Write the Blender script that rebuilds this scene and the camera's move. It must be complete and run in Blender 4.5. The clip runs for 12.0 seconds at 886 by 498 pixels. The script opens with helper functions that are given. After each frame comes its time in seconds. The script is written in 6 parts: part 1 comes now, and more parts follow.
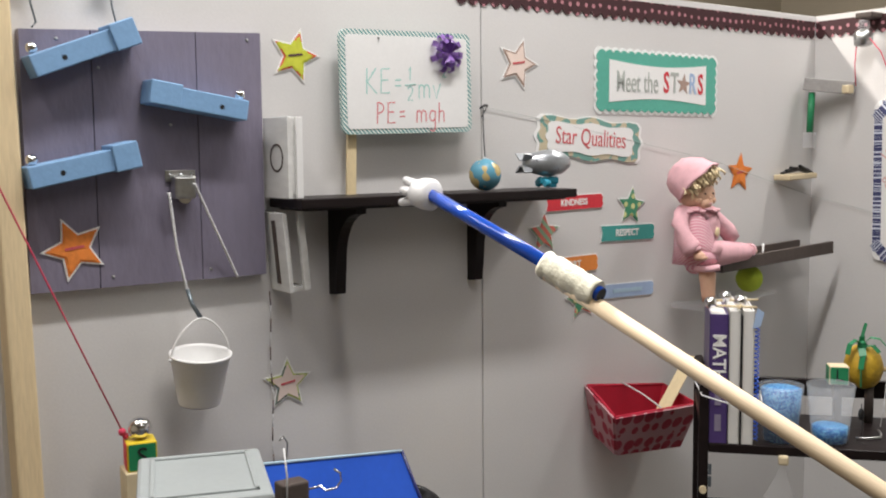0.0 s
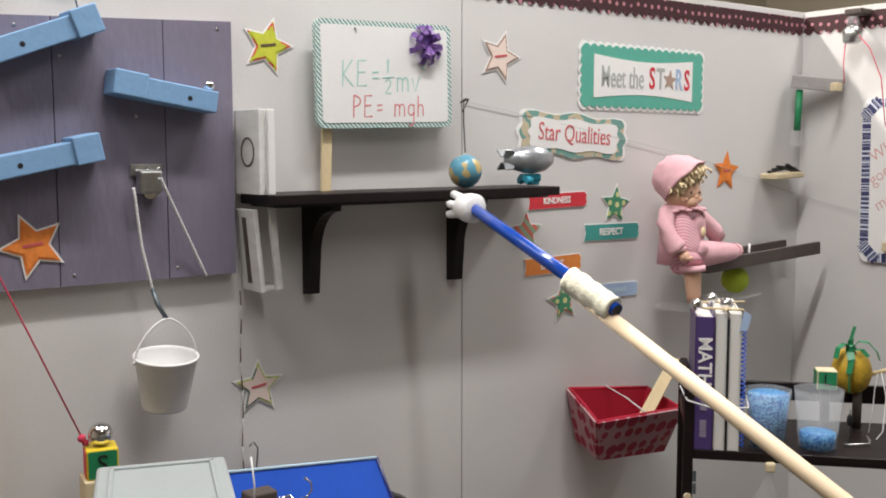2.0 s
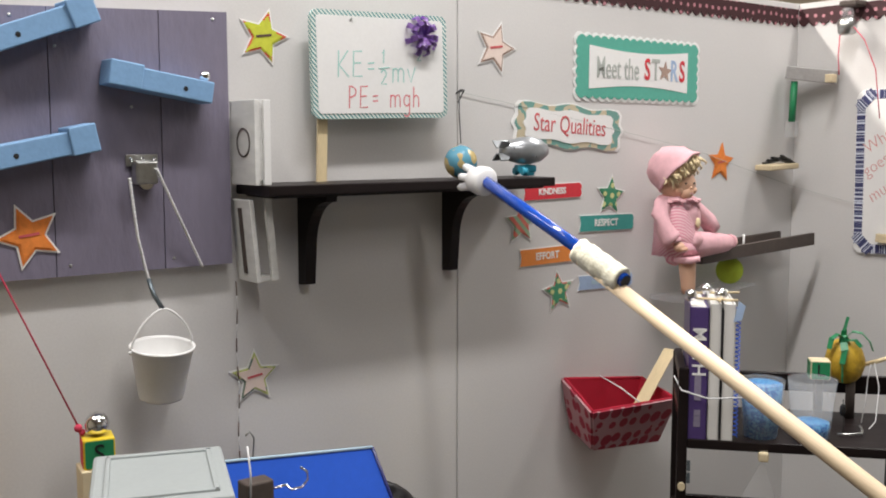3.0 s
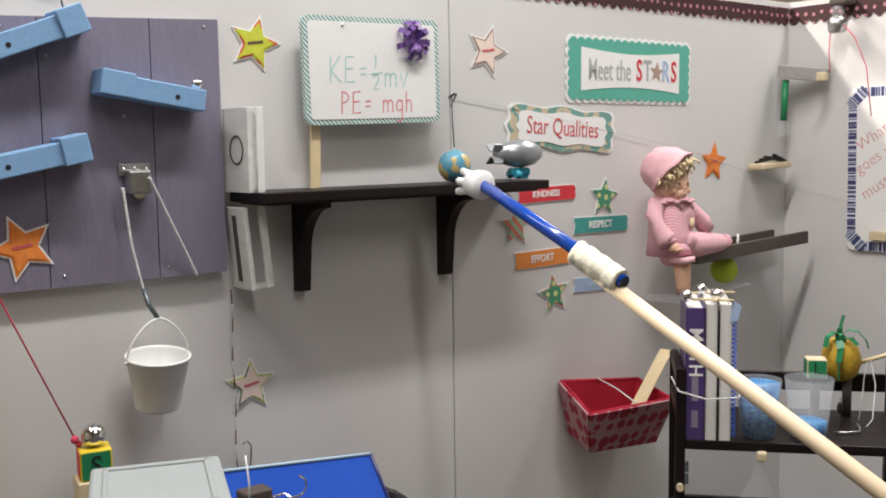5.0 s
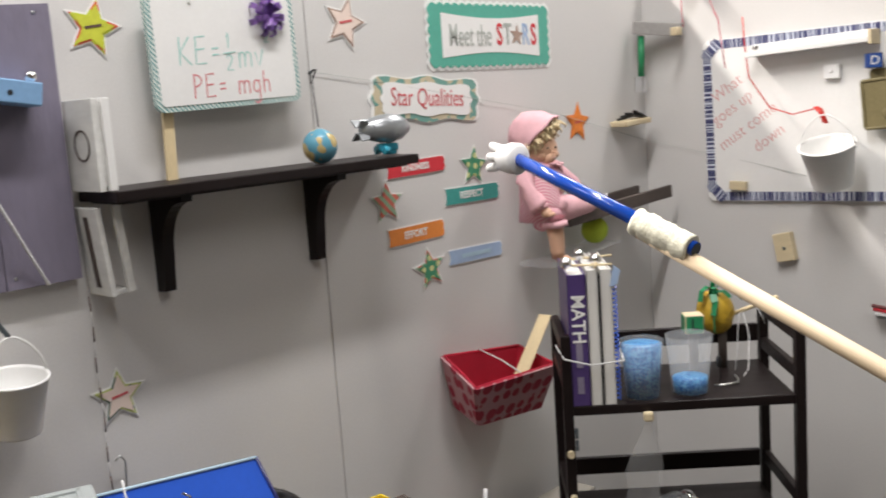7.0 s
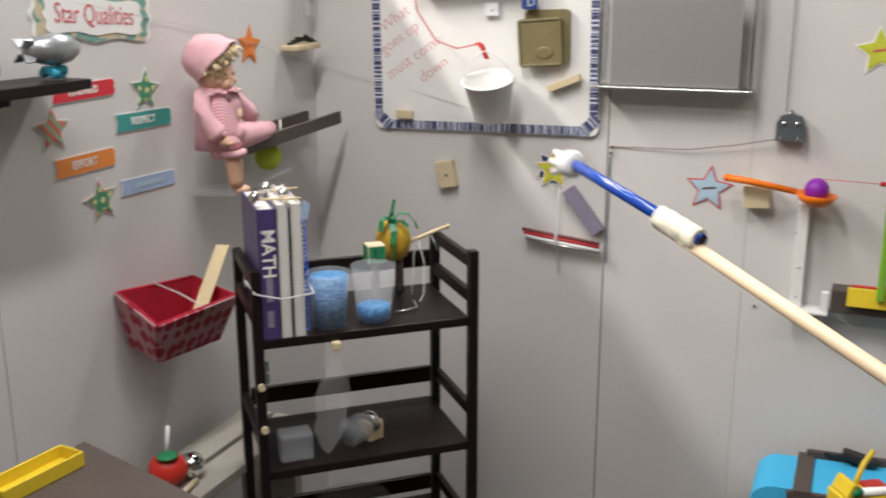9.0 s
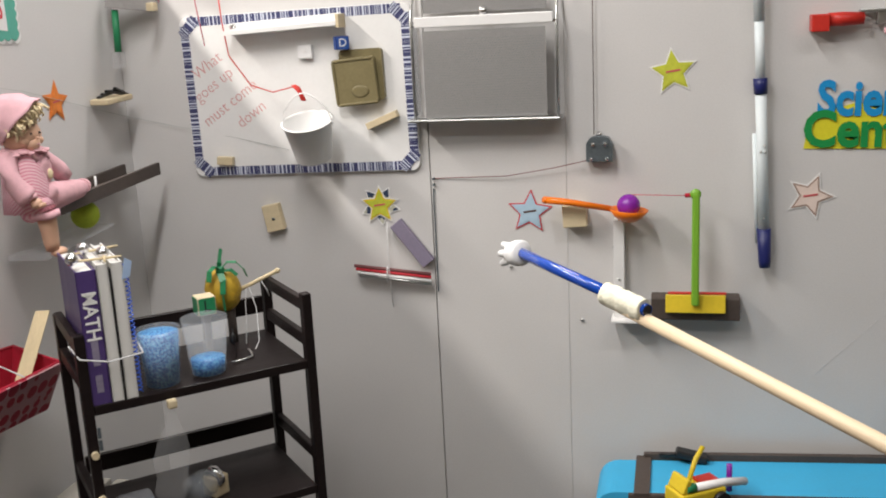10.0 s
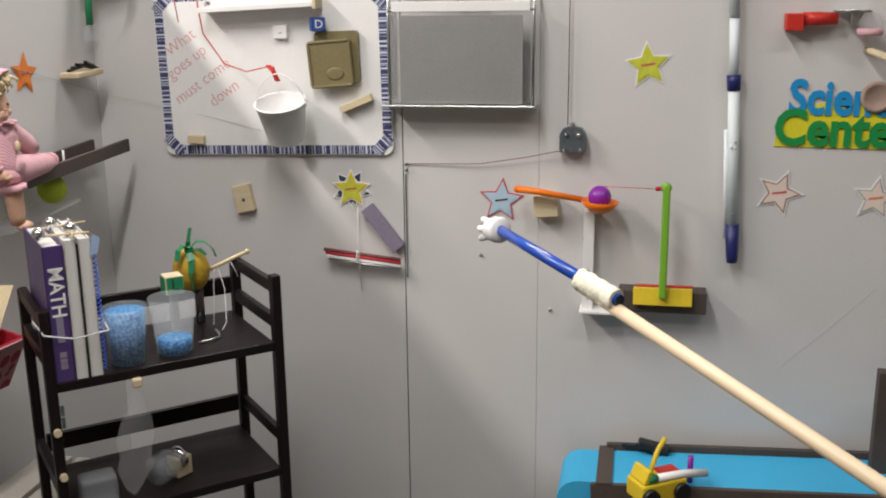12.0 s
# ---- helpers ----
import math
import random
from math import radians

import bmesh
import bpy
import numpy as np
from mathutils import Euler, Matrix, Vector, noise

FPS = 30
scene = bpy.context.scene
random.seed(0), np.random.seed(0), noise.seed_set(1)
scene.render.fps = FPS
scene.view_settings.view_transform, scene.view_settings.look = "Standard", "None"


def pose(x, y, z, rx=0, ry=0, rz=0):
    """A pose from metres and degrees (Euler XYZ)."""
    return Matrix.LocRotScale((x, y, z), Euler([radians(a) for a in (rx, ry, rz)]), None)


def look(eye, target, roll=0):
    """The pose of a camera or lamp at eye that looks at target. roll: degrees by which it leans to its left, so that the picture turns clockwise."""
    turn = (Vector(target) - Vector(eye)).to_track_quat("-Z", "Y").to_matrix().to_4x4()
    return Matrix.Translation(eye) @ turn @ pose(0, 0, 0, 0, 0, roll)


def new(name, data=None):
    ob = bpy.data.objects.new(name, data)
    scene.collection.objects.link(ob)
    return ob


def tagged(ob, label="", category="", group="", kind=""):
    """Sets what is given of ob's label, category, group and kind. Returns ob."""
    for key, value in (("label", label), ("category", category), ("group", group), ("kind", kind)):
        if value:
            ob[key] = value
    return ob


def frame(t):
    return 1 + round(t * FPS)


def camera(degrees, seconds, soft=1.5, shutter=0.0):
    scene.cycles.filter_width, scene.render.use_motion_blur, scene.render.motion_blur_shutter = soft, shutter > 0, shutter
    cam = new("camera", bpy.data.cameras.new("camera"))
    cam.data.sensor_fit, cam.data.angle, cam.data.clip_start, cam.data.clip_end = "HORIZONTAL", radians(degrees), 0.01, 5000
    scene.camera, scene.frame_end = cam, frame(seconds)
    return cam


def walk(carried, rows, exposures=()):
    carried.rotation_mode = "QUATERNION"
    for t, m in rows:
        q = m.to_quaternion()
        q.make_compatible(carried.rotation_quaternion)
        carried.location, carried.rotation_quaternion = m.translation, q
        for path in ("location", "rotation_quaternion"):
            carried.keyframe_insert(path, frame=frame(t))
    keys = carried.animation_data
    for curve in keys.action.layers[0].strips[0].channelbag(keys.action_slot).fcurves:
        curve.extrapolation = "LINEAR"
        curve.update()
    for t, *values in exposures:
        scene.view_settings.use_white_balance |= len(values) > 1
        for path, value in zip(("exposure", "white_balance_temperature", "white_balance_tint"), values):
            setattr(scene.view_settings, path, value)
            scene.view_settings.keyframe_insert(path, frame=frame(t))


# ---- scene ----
cam = camera(48.0, 12.0, soft=1.9, shutter=0.5)
CX = 1.622
PATH = [
    (0, (-0.716, -1.56, 1.497), (0.453, 0.051, 1.304), -0.54),
    (0.5, (-0.696, -1.523, 1.498), (0.499, 0.065, 1.271), -0.59),
    (1, (-0.681, -1.518, 1.492), (0.509, 0.077, 1.289), -1.01),
    (1.5, (-0.678, -1.513, 1.496), (0.514, 0.08, 1.293), -0.59),
    (2, (-0.672, -1.515, 1.495), (0.524, 0.076, 1.295), -0.09),
    (2.5, (-0.671, -1.515, 1.495), (0.533, 0.067, 1.282), 0.14),
    (3, (-0.675, -1.519, 1.494), (0.527, 0.065, 1.277), -0.04),
    (5, (-0.676, -1.513, 1.498), (0.538, 0.062, 1.285), -0.87),
    (5.5, (-0.666, -1.508, 1.495), (0.554, 0.061, 1.27), -0.94),
    (6, (-0.639, -1.489, 1.499), (0.599, 0.062, 1.248), -1.37),
    (6.5, (-0.635, -1.454, 1.515), (0.675, 0.033, 1.241), -1.85),
    (6.7, (-0.64, -1.45, 1.52), (0.718, 0.003, 1.232), -2.98),
    (8.3, (-0.682, -1.378, 1.556), (0.95, -0.433, 1.156), -1.41),
    (8.5, (-0.69, -1.366, 1.562), (1.029, -0.48, 1.111), -0.96),
    (9, (-0.698, -1.345, 1.58), (1.074, -0.598, 1.067), -0.12),
    (9.5, (-0.7, -1.378, 1.594), (1.152, -0.838, 1.128), -2.46),
    (10, (-0.704, -1.37, 1.593), (1.194, -0.918, 1.132), -2.86),
    (10.5, (-0.705, -1.36, 1.592), (1.188, -0.947, 1.116), -1.84),
    (11, (-0.705, -1.36, 1.592), (1.189, -0.943, 1.097), -1.55),
    (11.5, (-0.705, -1.36, 1.592), (1.181, -0.948, 1.084), -1.13),
    (12, (-0.705, -1.36, 1.592), (1.201, -0.975, 1.103), -0.7),
]
walk(cam, [(t, look(eye, target, roll)) for t, eye, target, roll in PATH], exposures=[(0.0, -0.02), (6.5, -0.02), (8.5, -0.10), (9.6, -0.08), (10.6, -0.28), (12.0, -0.28)])

# ---- light ----
world = bpy.data.worlds.new("room_air")
scene.world = world
world.use_nodes = True
world.node_tree.nodes["Background"].inputs[0].default_value = (0.9, 0.93, 1.0, 1)
world.node_tree.nodes["Background"].inputs[1].default_value = 0.04


def area_lamp(name, x, y, z, sx, sy, watts, colour):
    data = bpy.data.lights.new(name, "AREA")
    data.shape, data.size, data.size_y, data.energy, data.color = "RECTANGLE", sx, sy, watts, colour
    ob = new(name, data)
    ob.matrix_world = pose(x, y, z)
    return ob


LAMPS = [  # place, sides, power and tint of the ceiling fittings
    (0.15, -0.69, 3.05, 1.20, 0.10, 39, (1.0, 0.965, 0.95)),  # tube along wall A
    (0.35, 0.95, 3.05, 1.70, 0.12, 106, (1.0, 0.93, 0.86)),  # tube behind wall A
    (1.95, -0.30, 3.05, 0.30, 1.50, 46, (1.0, 0.96, 0.93)),  # fitting behind wall B
    (-1.10, -0.30, 3.05, 0.30, 1.50, 28, (1.0, 0.96, 0.93)),  # fitting past the end of wall A
    (0.10, -2.30, 3.05, 0.12, 1.60, 18, (1.0, 0.96, 0.94)),  # weak unseen tube, added as fill from the room side
]
for lx, ly, lz, sx, sy, watts, tint in LAMPS:
    area_lamp("ceiling_lamp", lx, ly, lz, sx, sy, watts, tint)

# ---- materials ----


def mat(name, colour, rough=0.6, metal=0.0, vary=0.12, scale=18.0, bump=0.15, fine=140.0, spec=0.4, stretch=(1, 1, 1), random=0.0, clear=0.0, coat=0.0, alpha=1.0):
    m = bpy.data.materials.new(name)
    m.use_nodes = True
    nt = m.node_tree
    n, l = nt.nodes, nt.links
    bsdf = n["Principled BSDF"]
    tc = n.new("ShaderNodeTexCoord")
    mp = n.new("ShaderNodeMapping")
    mp.inputs["Scale"].default_value = stretch
    l.new(tc.outputs["Object"], mp.inputs[0])
    big, small = n.new("ShaderNodeTexNoise"), n.new("ShaderNodeTexNoise")
    big.inputs["Scale"].default_value, small.inputs["Scale"].default_value = scale, fine
    big.inputs["Detail"].default_value, small.inputs["Detail"].default_value = 5, 3
    l.new(mp.outputs[0], big.inputs["Vector"])
    l.new(mp.outputs[0], small.inputs["Vector"])
    add = n.new("ShaderNodeMath")
    add.operation = "ADD"
    l.new(big.outputs["Fac"], add.inputs[0])
    l.new(small.outputs["Fac"], add.inputs[1])
    last = add.outputs[0]
    if random:
        oi = n.new("ShaderNodeObjectInfo")
        mul = n.new("ShaderNodeMath")
        mul.operation = "MULTIPLY_ADD"
        mul.inputs[1].default_value = random
        l.new(oi.outputs["Random"], mul.inputs[0])
        l.new(last, mul.inputs[2])
        last = mul.outputs[0]
    ramp = n.new("ShaderNodeMapRange")
    ramp.inputs["From Min"].default_value, ramp.inputs["From Max"].default_value = 0.55, 1.45 + random
    l.new(last, ramp.inputs["Value"])
    mix = n.new("ShaderNodeMix")
    mix.data_type = "RGBA"
    mix.inputs["A"].default_value = [*(c * (1 - vary) for c in colour), 1]
    mix.inputs["B"].default_value = [*(min(1, c * (1 + vary)) for c in colour), 1]
    l.new(ramp.outputs[0], mix.inputs["Factor"])
    l.new(mix.outputs["Result"], bsdf.inputs["Base Color"])
    rr = n.new("ShaderNodeMapRange")
    rr.inputs["To Min"].default_value, rr.inputs["To Max"].default_value = max(0.02, rough - 0.08), min(1, rough + 0.08)
    l.new(big.outputs["Fac"], rr.inputs["Value"])
    l.new(rr.outputs[0], bsdf.inputs["Roughness"])
    bsdf.inputs["Metallic"].default_value = metal
    bsdf.inputs["Specular IOR Level"].default_value = spec
    if clear:
        bsdf.inputs["Transmission Weight"].default_value = clear
    bsdf.inputs["Alpha"].default_value = alpha
    if coat:
        bsdf.inputs["Coat Weight"].default_value = coat
    if bump:
        b = n.new("ShaderNodeBump")
        b.inputs["Strength"].default_value = bump
        b.inputs["Distance"].default_value = 0.002
        l.new(add.outputs[0], b.inputs["Height"])
        l.new(b.outputs[0], bsdf.inputs["Normal"])
    return m


def two_tone(name, colour_a, colour_b, pattern, scale=60.0, rough=0.6, spec=0.3, size=0.27):
    """A printed pattern: dots, stripes, checks or blotches of two colours."""
    m = mat(name, colour_a, rough, vary=0.05, bump=0.03, spec=spec)
    nt = m.node_tree
    n, l = nt.nodes, nt.links
    tc = n.new("ShaderNodeTexCoord")
    mix = n.new("ShaderNodeMix")
    mix.data_type = "RGBA"
    mix.inputs["A"].default_value, mix.inputs["B"].default_value = (*colour_a, 1), (*colour_b, 1)
    if pattern == "stripes":
        tex = n.new("ShaderNodeTexWave")
        tex.bands_direction = "DIAGONAL"
        tex.inputs["Scale"].default_value = scale
        tex.inputs["Distortion"].default_value = 0.0
        out, cut = tex.outputs["Fac"], 0.5
    elif pattern == "barcode":
        tex = n.new("ShaderNodeTexNoise")
        tex.inputs["Scale"].default_value = scale
        tex.inputs["Detail"].default_value = 1
        out, cut = tex.outputs["Fac"], 0.52
    elif pattern == "dots":
        tex = n.new("ShaderNodeTexVoronoi")
        tex.inputs["Scale"].default_value = scale
        tex.inputs["Randomness"].default_value = 0.25
        out, cut = tex.outputs["Distance"], size
    else:
        tex = n.new("ShaderNodeTexNoise")
        tex.inputs["Scale"].default_value = scale
        tex.inputs["Detail"].default_value = 1
        out, cut = tex.outputs["Fac"], 0.5
    if pattern == "barcode":
        flat = n.new("ShaderNodeVectorMath")
        flat.operation = "MULTIPLY"
        flat.inputs[1].default_value = (1, 0, 0)
        l.new(tc.outputs["Object"], flat.inputs[0])
        l.new(flat.outputs[0], tex.inputs["Vector"])
    else:
        l.new(tc.outputs["Object"], tex.inputs["Vector"])
    gt = n.new("ShaderNodeMath")
    gt.operation = "GREATER_THAN"
    gt.inputs[1].default_value = cut
    l.new(out, gt.inputs[0])
    l.new(gt.outputs[0], mix.inputs["Factor"])
    l.new(mix.outputs["Result"], n["Principled BSDF"].inputs["Base Color"])
    return m


M_WALL = mat("painted_wallboard", (0.62, 0.61, 0.60), 0.72, vary=0.06, scale=3.1, fine=260, bump=0.06, spec=0.25)
M_ROOM = mat("tan_room_paint", (0.36, 0.32, 0.25), 0.8, vary=0.06, scale=3)
M_CEIL = mat("ceiling_tile", (0.60, 0.58, 0.53), 0.9, vary=0.05, scale=30)
M_FLOOR = mat("grey_carpet", (0.09, 0.085, 0.08), 0.95, vary=0.25, scale=40, fine=500, bump=0.5)
M_PURPLE = mat("purple_grey_paint", (0.185, 0.168, 0.225), 0.5, vary=0.10, scale=22, fine=90, bump=0.75, stretch=(1, 0.35, 1), random=0.25)
M_BLUEPAINT = mat("light_blue_paint", (0.20, 0.36, 0.58), 0.5, vary=0.08, scale=25, fine=120, bump=0.25)
M_CHROME = mat("polished_steel", (0.75, 0.75, 0.76), 0.1, 1.0, vary=0.05, bump=0.0)
M_STEEL = mat("galvanised_steel", (0.52, 0.53, 0.52), 0.32, 1.0, vary=0.15, scale=60, bump=0.2)
M_DARKSTEEL = mat("dark_metal", (0.15, 0.18, 0.20), 0.35, 0.6, vary=0.2, scale=60)
M_WHITEENAMEL = mat("white_enamel", (0.78, 0.78, 0.77), 0.35, vary=0.03, bump=0.05)
M_ROPE = mat("white_cord", (0.66, 0.66, 0.66), 0.9, vary=0.3, scale=200, fine=600, bump=0.5)
M_PAPER = mat("white_card", (0.80, 0.80, 0.79), 0.7, vary=0.03, bump=0.04)
M_PINE = mat("pale_pine", (0.72, 0.58, 0.36), 0.55, vary=0.14, scale=6, fine=60, bump=0.2, stretch=(6, 6, 0.6))
M_STICK = mat("raw_birch", (0.66, 0.54, 0.33), 0.55, vary=0.12, scale=10, fine=80, bump=0.15, stretch=(6, 1, 6))
M_DOWEL = mat("sanded_dowel", (0.72, 0.58, 0.40), 0.5, vary=0.10, scale=7, fine=70, bump=0.12, stretch=(0.5, 8, 8))
M_ESPRESSO = mat("espresso_stain", (0.012, 0.008, 0.008), 0.42, spec=0.2, vary=0.3, scale=12, fine=90, bump=0.12, stretch=(1, 5, 5))
M_BROWN = mat("dark_brown_board", (0.075, 0.058, 0.05), 0.6, vary=0.2, scale=14, fine=120, bump=0.2)
M_GREYWOOD = mat("grey_white_wood", (0.64, 0.64, 0.62), 0.7, vary=0.15, scale=14, fine=90, bump=0.3, stretch=(1, 1, 0.3))
M_DOOR = mat("red_brown_door_paint", (0.085, 0.028, 0.02), 0.5, vary=0.15, scale=9, bump=0.1)
# hammer head wood; the corner's shade is mixed into this grey
M_SHADEDHEAD = mat("wood_greyed_for_shade", (0.33, 0.32, 0.31), 0.6, vary=0.15, scale=30, bump=0.2)
M_BLACK = mat("black_plastic", (0.015, 0.015, 0.016), 0.45, vary=0.2)
M_NAVY = mat("navy_plastic", (0.015, 0.02, 0.12), 0.35, vary=0.15)
M_RED = mat("red_plastic", (0.55, 0.03, 0.02), 0.4, vary=0.1)
M_REDINK = mat("red_ink", (0.56, 0.10, 0.11), 0.7, vary=0.1, bump=0)
M_REDPALE = mat("faded_red_ink", (0.64, 0.34, 0.33), 0.7, vary=0.2, bump=0)
M_REDMARK = mat("red_marker", (0.68, 0.20, 0.22), 0.7, vary=0.15, bump=0)
M_TEALINK = mat("teal_ink", (0.34, 0.62, 0.57), 0.7, vary=0.1, bump=0)
M_DARKINK = mat("dark_ink", (0.10, 0.06, 0.05), 0.7, vary=0.1, bump=0)
M_WHITEINK = mat("white_print", (0.78, 0.78, 0.76), 0.6, vary=0.05, bump=0)
M_GREYINK = mat("silver_grey_print", (0.42, 0.45, 0.42), 0.6, vary=0.1, bump=0)
M_REDBROWN = mat("brown_red_twine", (0.20, 0.08, 0.08), 0.85, vary=0.2, scale=150)
M_PINKCORD = mat("red_pink_twine", (0.55, 0.05, 0.10), 0.85, vary=0.2, scale=150)
M_ORANGE = mat("orange_marker", (0.72, 0.22, 0.04), 0.7, vary=0.22, scale=40, bump=0.03)
M_LIME = mat("lime_card", (0.52, 0.55, 0.05), 0.65, vary=0.15, scale=40, bump=0.03)
M_PEACH = mat("peach_card", (0.76, 0.63, 0.56), 0.65, vary=0.06, bump=0.03)
M_TAUPE = mat("taupe_outline", (0.38, 0.27, 0.22), 0.65, vary=0.1, bump=0.03)
M_PALEBLUE = mat("pale_blue_card", (0.42, 0.58, 0.70), 0.65, vary=0.06, bump=0.03)
M_TEAL = mat("teal_card", (0.05, 0.30, 0.27), 0.55, vary=0.08, bump=0.03)
M_SEAGREEN = mat("sea_green_card", (0.10, 0.40, 0.31), 0.55, vary=0.08, bump=0.03)
M_REDCARD = mat("red_card", (0.60, 0.035, 0.05), 0.55, vary=0.08, bump=0.03)
M_ORANGECARD = mat("orange_card", (0.72, 0.24, 0.05), 0.55, vary=0.08, bump=0.03)
M_BLUECARD = mat("soft_blue_card", (0.36, 0.48, 0.68), 0.55, vary=0.08, bump=0.03)
M_GREENPRINT = two_tone("green_yellow_print", (0.58, 0.60, 0.28), (0.06, 0.25, 0.14), "dots", 48, size=0.30)
M_STRIPEPRINT = two_tone("red_green_stripe_print", (0.28, 0.42, 0.28), (0.62, 0.16, 0.12), "stripes", 26)
M_MULTI = two_tone("pastel_stripe_print", (0.16, 0.33, 0.29), (0.54, 0.47, 0.33), "blotch", 34)
M_STRIPETEAL = two_tone("teal_white_stripes", (0.10, 0.27, 0.27), (0.70, 0.74, 0.70), "stripes", 75)
M_BARCODE = two_tone("navy_white_barcode_print", (0.045, 0.05, 0.13), (0.60, 0.64, 0.74), "barcode", 190)
M_DOTS = two_tone("brown_pink_dot_paper", (0.46, 0.21, 0.24), (0.055, 0.022, 0.025), "dots", 44, size=0.21)
M_REDFABRIC = mat("red_fabric", (0.42, 0.012, 0.035), 0.9, vary=0.12, scale=60, fine=500, bump=0.4)
M_REDDOTS = two_tone("red_circle_fabric", (0.33, 0.035, 0.06), (0.44, 0.23, 0.25), "dots", 32, rough=0.9, size=0.47)
M_PINK = mat("pink_cotton", (0.70, 0.41, 0.45), 0.95, vary=0.12, scale=80, fine=500, bump=0.4)
M_PINKSTRIPE = two_tone("pink_white_stripe_cotton", (0.66, 0.28, 0.35), (0.76, 0.52, 0.56), "stripes", 75, rough=0.9)
M_SKIN = mat("doll_vinyl", (0.68, 0.42, 0.29), 0.45, vary=0.05, bump=0.02)
M_HAIR = mat("blond_doll_hair", (0.80, 0.66, 0.42), 0.75, vary=0.22, scale=90, fine=300, bump=0.3)
M_TENNIS = mat("tennis_felt", (0.48, 0.62, 0.06), 0.95, vary=0.1, scale=120, fine=500, bump=0.5)
M_YELLOW = mat("yellow_plastic", (0.70, 0.52, 0.03), 0.4, vary=0.08)
M_GREEN = mat("green_plastic", (0.02, 0.22, 0.09), 0.4, vary=0.1)
M_LIMEPLASTIC = mat("lime_plastic", (0.20, 0.44, 0.04), 0.35, vary=0.06)
M_ORANGEPLASTIC = mat("orange_plastic", (0.85, 0.19, 0.01), 0.3, vary=0.05, bump=0.03)
M_PURPLEPLASTIC = mat("purple_plastic", (0.22, 0.02, 0.33), 0.15, vary=0.05, bump=0)
M_PURPLEFOIL = mat("purple_ribbon", (0.48, 0.27, 0.74), 0.3, 0.0, vary=0.25, scale=60)
M_VIOLET = mat("violet_book_cover", (0.075, 0.045, 0.16), 0.35, vary=0.1, bump=0.03)
M_PAGES = mat("page_edges", (0.66, 0.65, 0.62), 0.8, vary=0.08, scale=30, fine=400, stretch=(12, 12, 0.2))
M_BLUEGEL = two_tone("blue_beads", (0.02, 0.12, 0.36), (0.13, 0.36, 0.60), "blotch", 240, rough=0.35)
M_CLEAR = mat("clear_plastic", (0.93, 0.94, 0.95), 0.08, vary=0.02, bump=0.0, alpha=0.08)
M_GLASSJAR = mat("jar_glass", (0.30, 0.33, 0.36), 0.05, vary=0.02, bump=0.0, spec=0.9, alpha=0.22, coat=0.6)
M_FROST = mat("frosted_plastic", (0.80, 0.83, 0.86), 0.25, vary=0.03, bump=0.02, alpha=0.14)
M_CYAN = mat("cyan_belt", (0.05, 0.42, 0.72), 0.55, vary=0.06, bump=0.05)
M_BLUEBIN = mat("royal_blue_plastic", (0.03, 0.12, 0.66), 0.32, vary=0.06, bump=0.03)
M_BLUEBLOCK = mat("blue_block_paint", (0.025, 0.08, 0.30), 0.5, vary=0.1)
M_SMOKE = mat("smoky_clear_plastic", (0.40, 0.42, 0.45), 0.2, vary=0.05, bump=0.02, alpha=0.35)
M_GREYBIN = mat("grey_plastic_lid", (0.33, 0.36, 0.36), 0.45, vary=0.05, bump=0.05)
M_SLATE = mat("purple_slate_stick", (0.24, 0.21, 0.29), 0.6, vary=0.1)
M_OLIVE = mat("olive_paint", (0.185, 0.155, 0.075), 0.42, vary=0.16, scale=24, bump=0.12)
M_TAN = mat("tan_wood", (0.62, 0.52, 0.34), 0.6, vary=0.1, scale=20, fine=90, stretch=(1, 6, 1))
M_MESHBACK = mat("perforated_grey", (0.26, 0.255, 0.25), 0.5, 0.35, vary=0.15, scale=300, fine=900, bump=0.6)
M_BLUETUBE = mat("blue_glossy_tube", (0.008, 0.060, 0.38), 0.12, vary=0.05, bump=0.0, coat=0.5)
M_TAPE = mat("white_tape", (0.76, 0.74, 0.60), 0.7, vary=0.1, scale=60, fine=200, bump=0.6)
M_POLE = mat("pale_blue_pole_paint", (0.72, 0.79, 0.81), 0.45, vary=0.04, bump=0.03)
M_WHITEPLASTIC = mat("white_plastic", (0.80, 0.80, 0.80), 0.4, vary=0.03, bump=0.03)
M_SILVER = mat("silver_blimp_paint", (0.36, 0.38, 0.40), 0.3, 0.6, vary=0.1, scale=40)
M_TEALTOY = mat("teal_toy_plastic", (0.03, 0.30, 0.42), 0.4, vary=0.15)
M_GLOBE = two_tone("printed_globe", (0.10, 0.28, 0.38), (0.46, 0.36, 0.16), "blotch", 38, rough=0.25)
M_PINEAPPLE = mat("yellow_fruit", (0.52, 0.33, 0.03), 0.5, vary=0.25, scale=90, bump=0.6)
M_SKYBLUE = mat("sky_blue_card", (0.01, 0.27, 0.60), 0.5, vary=0.08, bump=0.02)
M_LEAFGREEN = mat("leaf_green_card", (0.01, 0.26, 0.06), 0.5, vary=0.08, bump=0.02)
M_SUNYELLOW = mat("sun_yellow_card", (0.72, 0.66, 0.03), 0.5, vary=0.06, bump=0.02)
M_BEIGE = mat("beige_trim", (0.34, 0.32, 0.28), 0.6, vary=0.08)

# ---- shaping helpers ----


